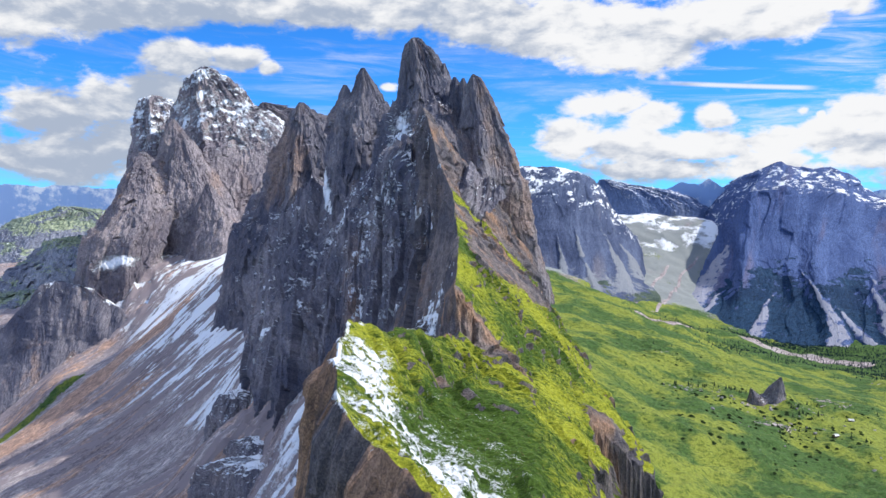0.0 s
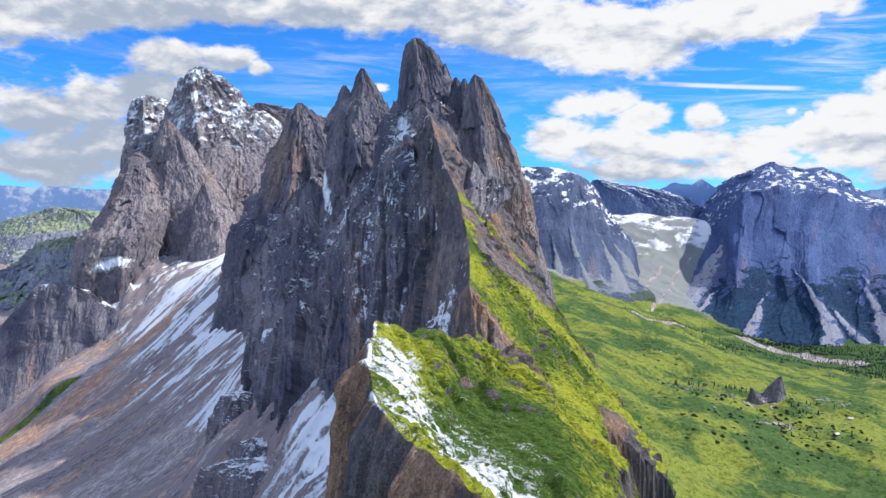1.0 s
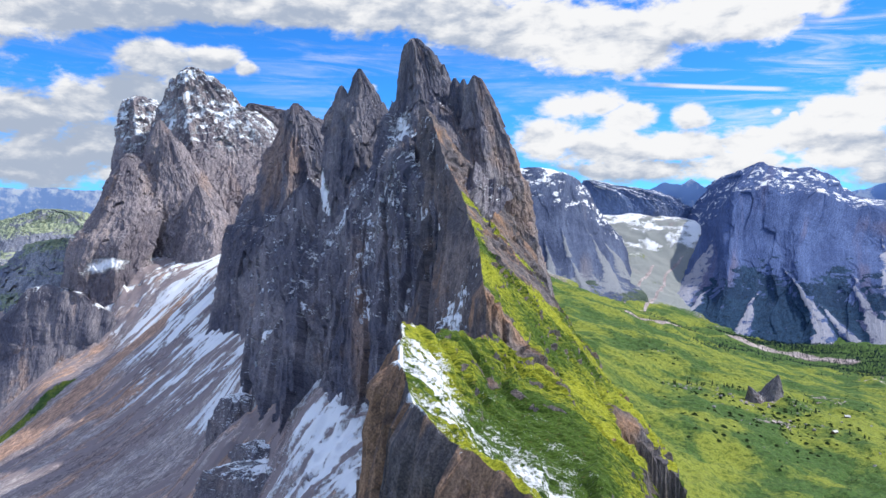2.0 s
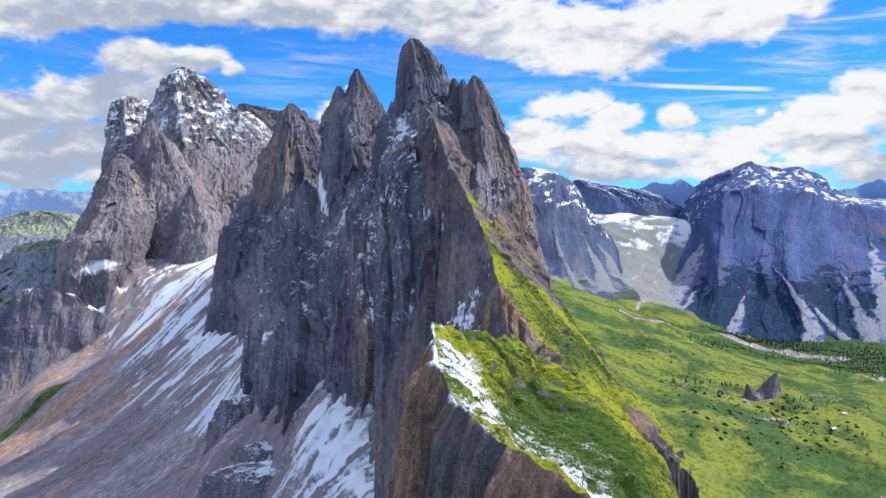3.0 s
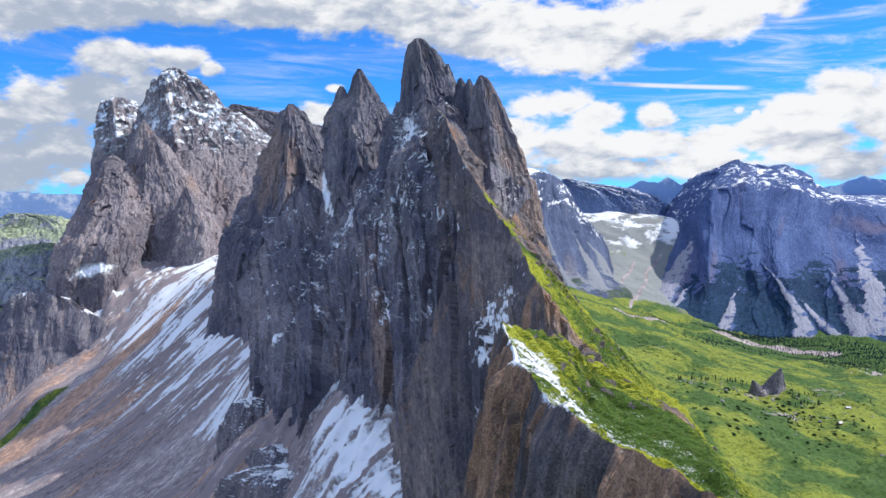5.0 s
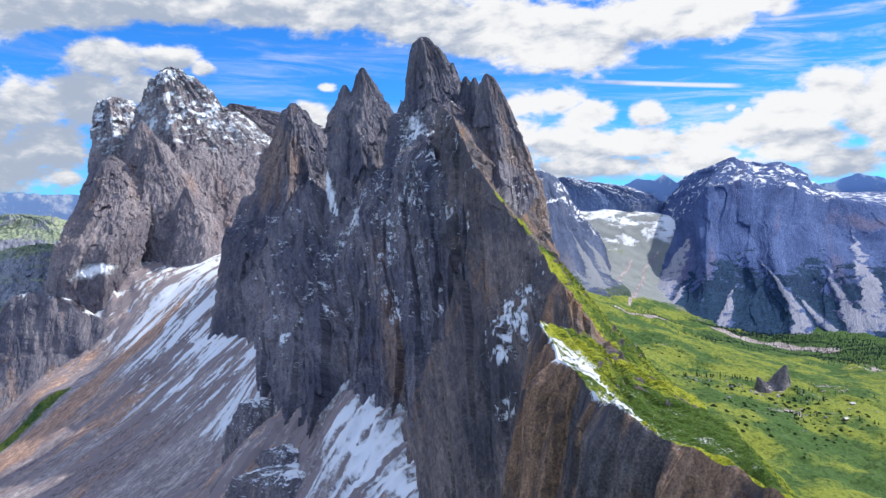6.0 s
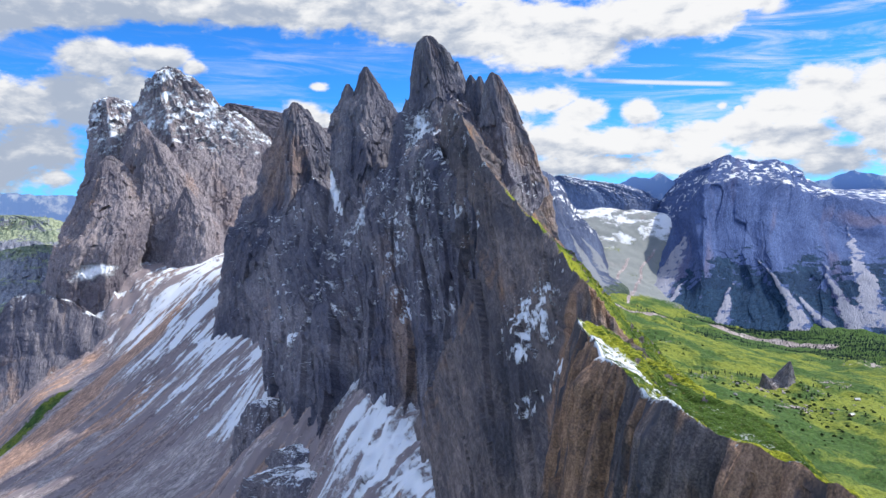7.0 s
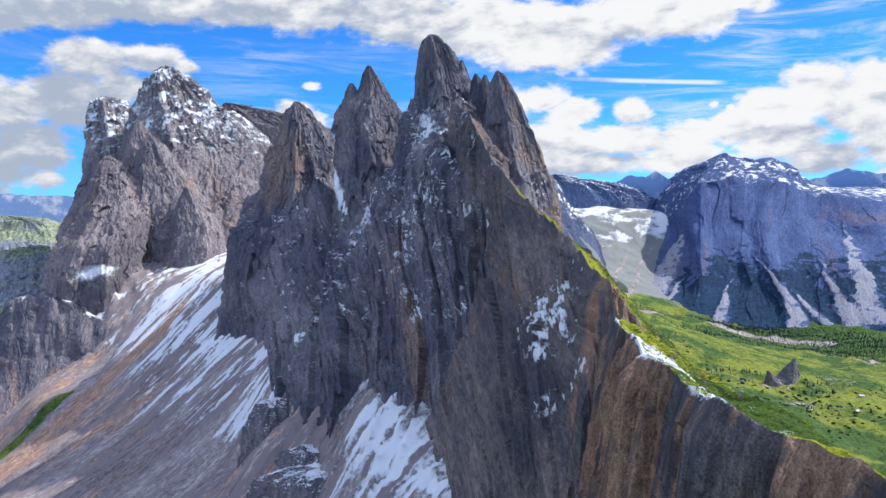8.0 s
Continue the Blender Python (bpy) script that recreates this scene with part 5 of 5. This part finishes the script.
def crown_mesh(rng, height, tiers, boughs):
    """Drooping boughs in tiers, each a ragged pair of leaf-shaped faces."""
    verts, faces = [], []
    for k in range(tiers):
        f = k / (tiers - 1)
        z = height * (0.10 + 0.86 * f)
        reach = height * (0.21 * (1 - f) ** 0.9 + 0.012)
        for j in range(boughs):
            a = 2 * math.pi * (j + rng.random() * 0.8) / boughs + k
            r = reach * (0.7 + 0.5 * rng.random())
            w = reach * 0.42
            c, s = math.cos(a), math.sin(a)
            drop = height * (0.05 + 0.05 * rng.random())
            b = len(verts)
            verts += [(0, 0, z + height * 0.06), (c * r * 0.6 - s * w, s * r * 0.6 + c * w, z - drop * 0.5), (c * r, s * r, z - drop), (c * r * 0.6 + s * w, s * r * 0.6 - c * w, z - drop * 0.5), (c * r * 0.5, s * r * 0.5, z + height * 0.035)]
            faces += [(b, b + 1, b + 4), (b + 1, b + 2, b + 4), (b + 2, b + 3, b + 4), (b + 3, b, b + 4)]
    b = len(verts)
    verts += [(0, 0, height), (0.02 * height, 0, height * 0.9), (-0.01 * height, 0.017 * height, height * 0.9), (-0.01 * height, -0.017 * height, height * 0.9)]
    faces += [(b, b + 1, b + 2), (b, b + 2, b + 3), (b, b + 3, b + 1)]
    return verts, faces


def taper(r0, r1, h, n=7):
    verts = [(r * math.cos(2 * math.pi * i / n), r * math.sin(2 * math.pi * i / n), z) for r, z in ((r0, -0.8), (r1, h)) for i in range(n)]
    return verts, [(i, (i + 1) % n, n + (i + 1) % n, n + i) for i in range(n)]


def make_spruce(seed, height):
    rng = random.Random(seed)
    t = thing("spruce", "dark green spruce standing on the alpine meadow", "tree", "spruces on the meadow")
    part("trunk", *taper(height * 0.022, height * 0.008, height * 0.8), m_bark, t)
    part("crown", *crown_mesh(rng, height, 11, 9), m_needles, t)
    return t


def make_shrub(seed, size):
    rng = random.Random(seed)
    verts, faces = [], []
    for k in range(46):
        a, r, h = rng.random() * 6.283, size * math.sqrt(rng.random()), 0
        h = size * 0.75 * (1 - (r / size) ** 2) * (0.5 + 0.6 * rng.random())
        x, y, w = r * math.cos(a), r * math.sin(a), size * (0.2 + 0.16 * rng.random())
        b = len(verts)
        for q in range(4):
            verts.append((x + w * math.cos(a + q * 1.57 + 0.4), y + w * math.sin(a + q * 1.57 + 0.4), h * 0.45 * rng.random() - 0.3))
        verts.append((x, y, h + size * 0.12))
        faces += [(b + q, b + (q + 1) % 4, b + 4) for q in range(4)]
    return tagged(part("shrub", verts, faces, m_shrub, None), "low dark dwarf pine shrub on the meadow", "shrub", "shrubs on the meadow")


def make_boulder(seed, size):
    rng = random.Random(seed)
    bm = bmesh.new()
    bmesh.ops.create_icosphere(bm, subdivisions=2, radius=size)
    sx, sy, sz = 1.0 + 0.4 * rng.random(), 0.8 + 0.3 * rng.random(), 0.6 + 0.25 * rng.random()
    for v in bm.verts:
        k = 1 + 0.35 * noise.noise(v.co / size * 1.2 + Vector((seed * 3.1, 0, 0)))
        v.co = Vector((v.co.x * sx * k, v.co.y * sy * k, v.co.z * sz * k))
    me = bpy.data.meshes.new("boulder")
    bm.to_mesh(me)
    bm.free()
    me.materials.append(m_stone)
    return tagged(new("boulder", me), "pale grey weathered limestone boulder in the grass", "boulder", "boulders in the grass")


def on_ground(x, y):
    return float(ground_z(np.array([x], float), np.array([y], float))[0])


def strew(makers, spots, rng, low, high, sink=0.0):
    """Copies of the made things round the spots: x, y, spread across and ahead, count."""
    base = [m for m in makers]
    used = set()
    for x0, y0, sx, sy, count in spots:
        for k in range(count):
            x, y = rng.gauss(x0, sx), rng.gauss(y0, sy)
            which = rng.randrange(len(base))
            s = low + (high - low) * rng.random()
            m = pose(x, y, on_ground(x, y) - sink * s, 0, 0, rng.random() * 360) @ Matrix.Scale(s, 4)
            if which not in used:
                used.add(which)
                base[which].matrix_basis = m
            else:
                ob = copy_thing(base[which], m)
                ob.matrix_basis = m


rng = random.Random(5)
spruces = [make_spruce(11, 13.0), make_spruce(12, 11.0), make_spruce(13, 15.0)]
strew(spruces, [(449, 1312, 18, 8, 16), (500, 1318, 16, 8, 9), (540, 1312, 14, 8, 9), (617, 1228, 9, 10, 10), (636, 1215, 16, 10, 8), (721, 1300, 40, 16, 16), (560, 1150, 14, 10, 8), (650, 1127, 4, 3, 4), (463, 1520, 20, 26, 10),
                (860, 1780, 120, 80, 14), (1010, 2040, 90, 30, 5), (420, 1250, 4, 4, 3), (700, 1120, 60, 60, 8), (760, 2260, 40, 40, 14), (620, 2330, 40, 40, 8)], rng, 0.28, 0.68)
shrubs = [make_shrub(21, 3.4), make_shrub(22, 2.6), make_shrub(23, 4.2)]
strew(shrubs, [(480, 1262, 36, 16, 28), (550, 1160, 40, 34, 46), (600, 1210, 40, 30, 22), (440, 1080, 70, 60, 40), (640, 1100, 110, 80, 60), (760, 1250, 120, 110, 40), (470, 1500, 40, 50, 20)], rng, 0.5, 1.2)
boulders = [make_boulder(31, 2.2), make_boulder(32, 3.0), make_boulder(33, 1.6)]
strew(boulders, [(449, 1300, 36, 12, 24), (570, 1255, 50, 14, 26), (550, 1165, 44, 30, 20), (1300, 1985, 90, 40, 16), (640, 1100, 100, 80, 14)], rng, 0.6, 1.4, 0.2)


# ---- two leaning fins of rock on the meadow ----
def make_fin(rows, seed):
    return tagged(pillar("rock_fin", rows, m_tower, None, 80, 80, 0.35, seed, sides=(200, 250, 300, 20, 110)), "leaning fin of dark grey rock on the meadow", "rock", "rock fins")


g = on_ground(591, 1277)
make_fin([(g + 44, 607, 1277, 1.5, 1.5), (g + 36, 604, 1277, 6, 4), (g + 22, 598, 1277, 14, 8), (g + 4, 592, 1277, 22, 12), (g - 15, 588, 1277, 26, 16)], 81)
make_fin([(g + 25, 551, 1271, 1.5, 1.5), (g + 18, 555, 1271, 6, 4), (g + 6, 561, 1271, 15, 8), (g - 8, 566, 1271, 24, 12)], 82)


# ---- huts ----
def make_hut(x, y, turn):
    t = thing("mountain_hut", "small wooden alpine hut with a pale roof on the meadow", "hut", "alpine huts")
    t.matrix_basis = pose(x, y, on_ground(x, y) - 0.2, 0, 0, turn)
    w, d, h, r = 4.2, 3.0, 2.6, 4.6
    v = [(-w, -d, -1), (w, -d, -1), (w, d, -1), (-w, d, -1), (-w, -d, h), (w, -d, h), (w, d, h), (-w, d, h), (-w, 0, r - 0.1), (w, 0, r - 0.1)]
    part("walls", v, [(0, 1, 5, 4), (2, 3, 7, 6), (1, 2, 6, 9, 5), (3, 0, 4, 8, 7)], m_board, t)
    for s in (-1, 1):
        o = [(-w - 0.5, s * (d + 0.6), h - 0.35), (w + 0.5, s * (d + 0.6), h - 0.35), (w + 0.5, 0, r), (-w - 0.5, 0, r)]
        o += [(a, b, c + 0.25) for a, b, c in o]
        part("roof_slope", o, [(0, 1, 2, 3), (4, 5, 6, 7), (0, 1, 5, 4), (1, 2, 6, 5), (2, 3, 7, 6), (3, 0, 4, 7)], m_roof, t, "pale grey shingled roof slope")
    part("door", [(-0.5, -d - 0.06, 0), (0.5, -d - 0.06, 0), (0.5, -d - 0.06, 2), (-0.5, -d - 0.06, 2), (-0.5, -d - 0.01, 0), (0.5, -d - 0.01, 0), (0.5, -d - 0.01, 2), (-0.5, -d - 0.01, 2)], [(0, 1, 2, 3), (0, 1, 5, 4), (1, 2, 6, 5), (2, 3, 7, 6), (3, 0, 4, 7)], m_bark, t)


make_hut(628, 1130, 20)
make_hut(712, 1235, -15)


# ---- the far woods, too many to count ----
def build_woods():
    rng = random.Random(9)
    places = []
    for ax, ay, bx, by, wide, count in ((900, 2330, 1120, 2470, 50, 350), (1080, 2320, 1420, 2220, 22, 260), (1120, 2760, 1420, 2560, 40, 900), (1380, 2350, 1750, 2150, 110, 2600), (1250, 2760, 1600, 2450, 50, 900), (780, 2520, 1000, 2640, 35, 160), (640, 2400, 860, 2450, 14, 60), (1200, 2060, 1420, 1960, 40, 50)):
        for k in range(count):
            t = rng.random()
            places.append((ax + (bx - ax) * t + rng.gauss(0, wide), ay + (by - ay) * t + rng.gauss(0, wide), 4.5 + 4 * rng.random()))
    p = np.array(places)
    z = ground_z(p[:, 0], p[:, 1])
    verts, faces = [], []
    for (x, y, h), z0 in zip(places, z):
        turn = rng.random()
        for f0, f1, r in ((0.05, 0.55, 0.2), (0.35, 0.8, 0.14), (0.6, 1.0, 0.085)):
            b = len(verts)
            for q in range(6):
                a = turn + q * 1.047
                k = h * r * (0.75 + 0.5 * rng.random())
                verts.append((x + k * math.cos(a), y + k * math.sin(a), z0 + h * f0))
            verts.append((x, y, z0 + h * f1))
            faces += [(b + q, b + (q + 1) % 6, b + 6) for q in range(6)]
    return tagged(part("woods", verts, faces, m_woods, None), "dark spruce woods along the foot of the mountain, shade and haze in their colour", "woods", kind="stuff")


build_woods()
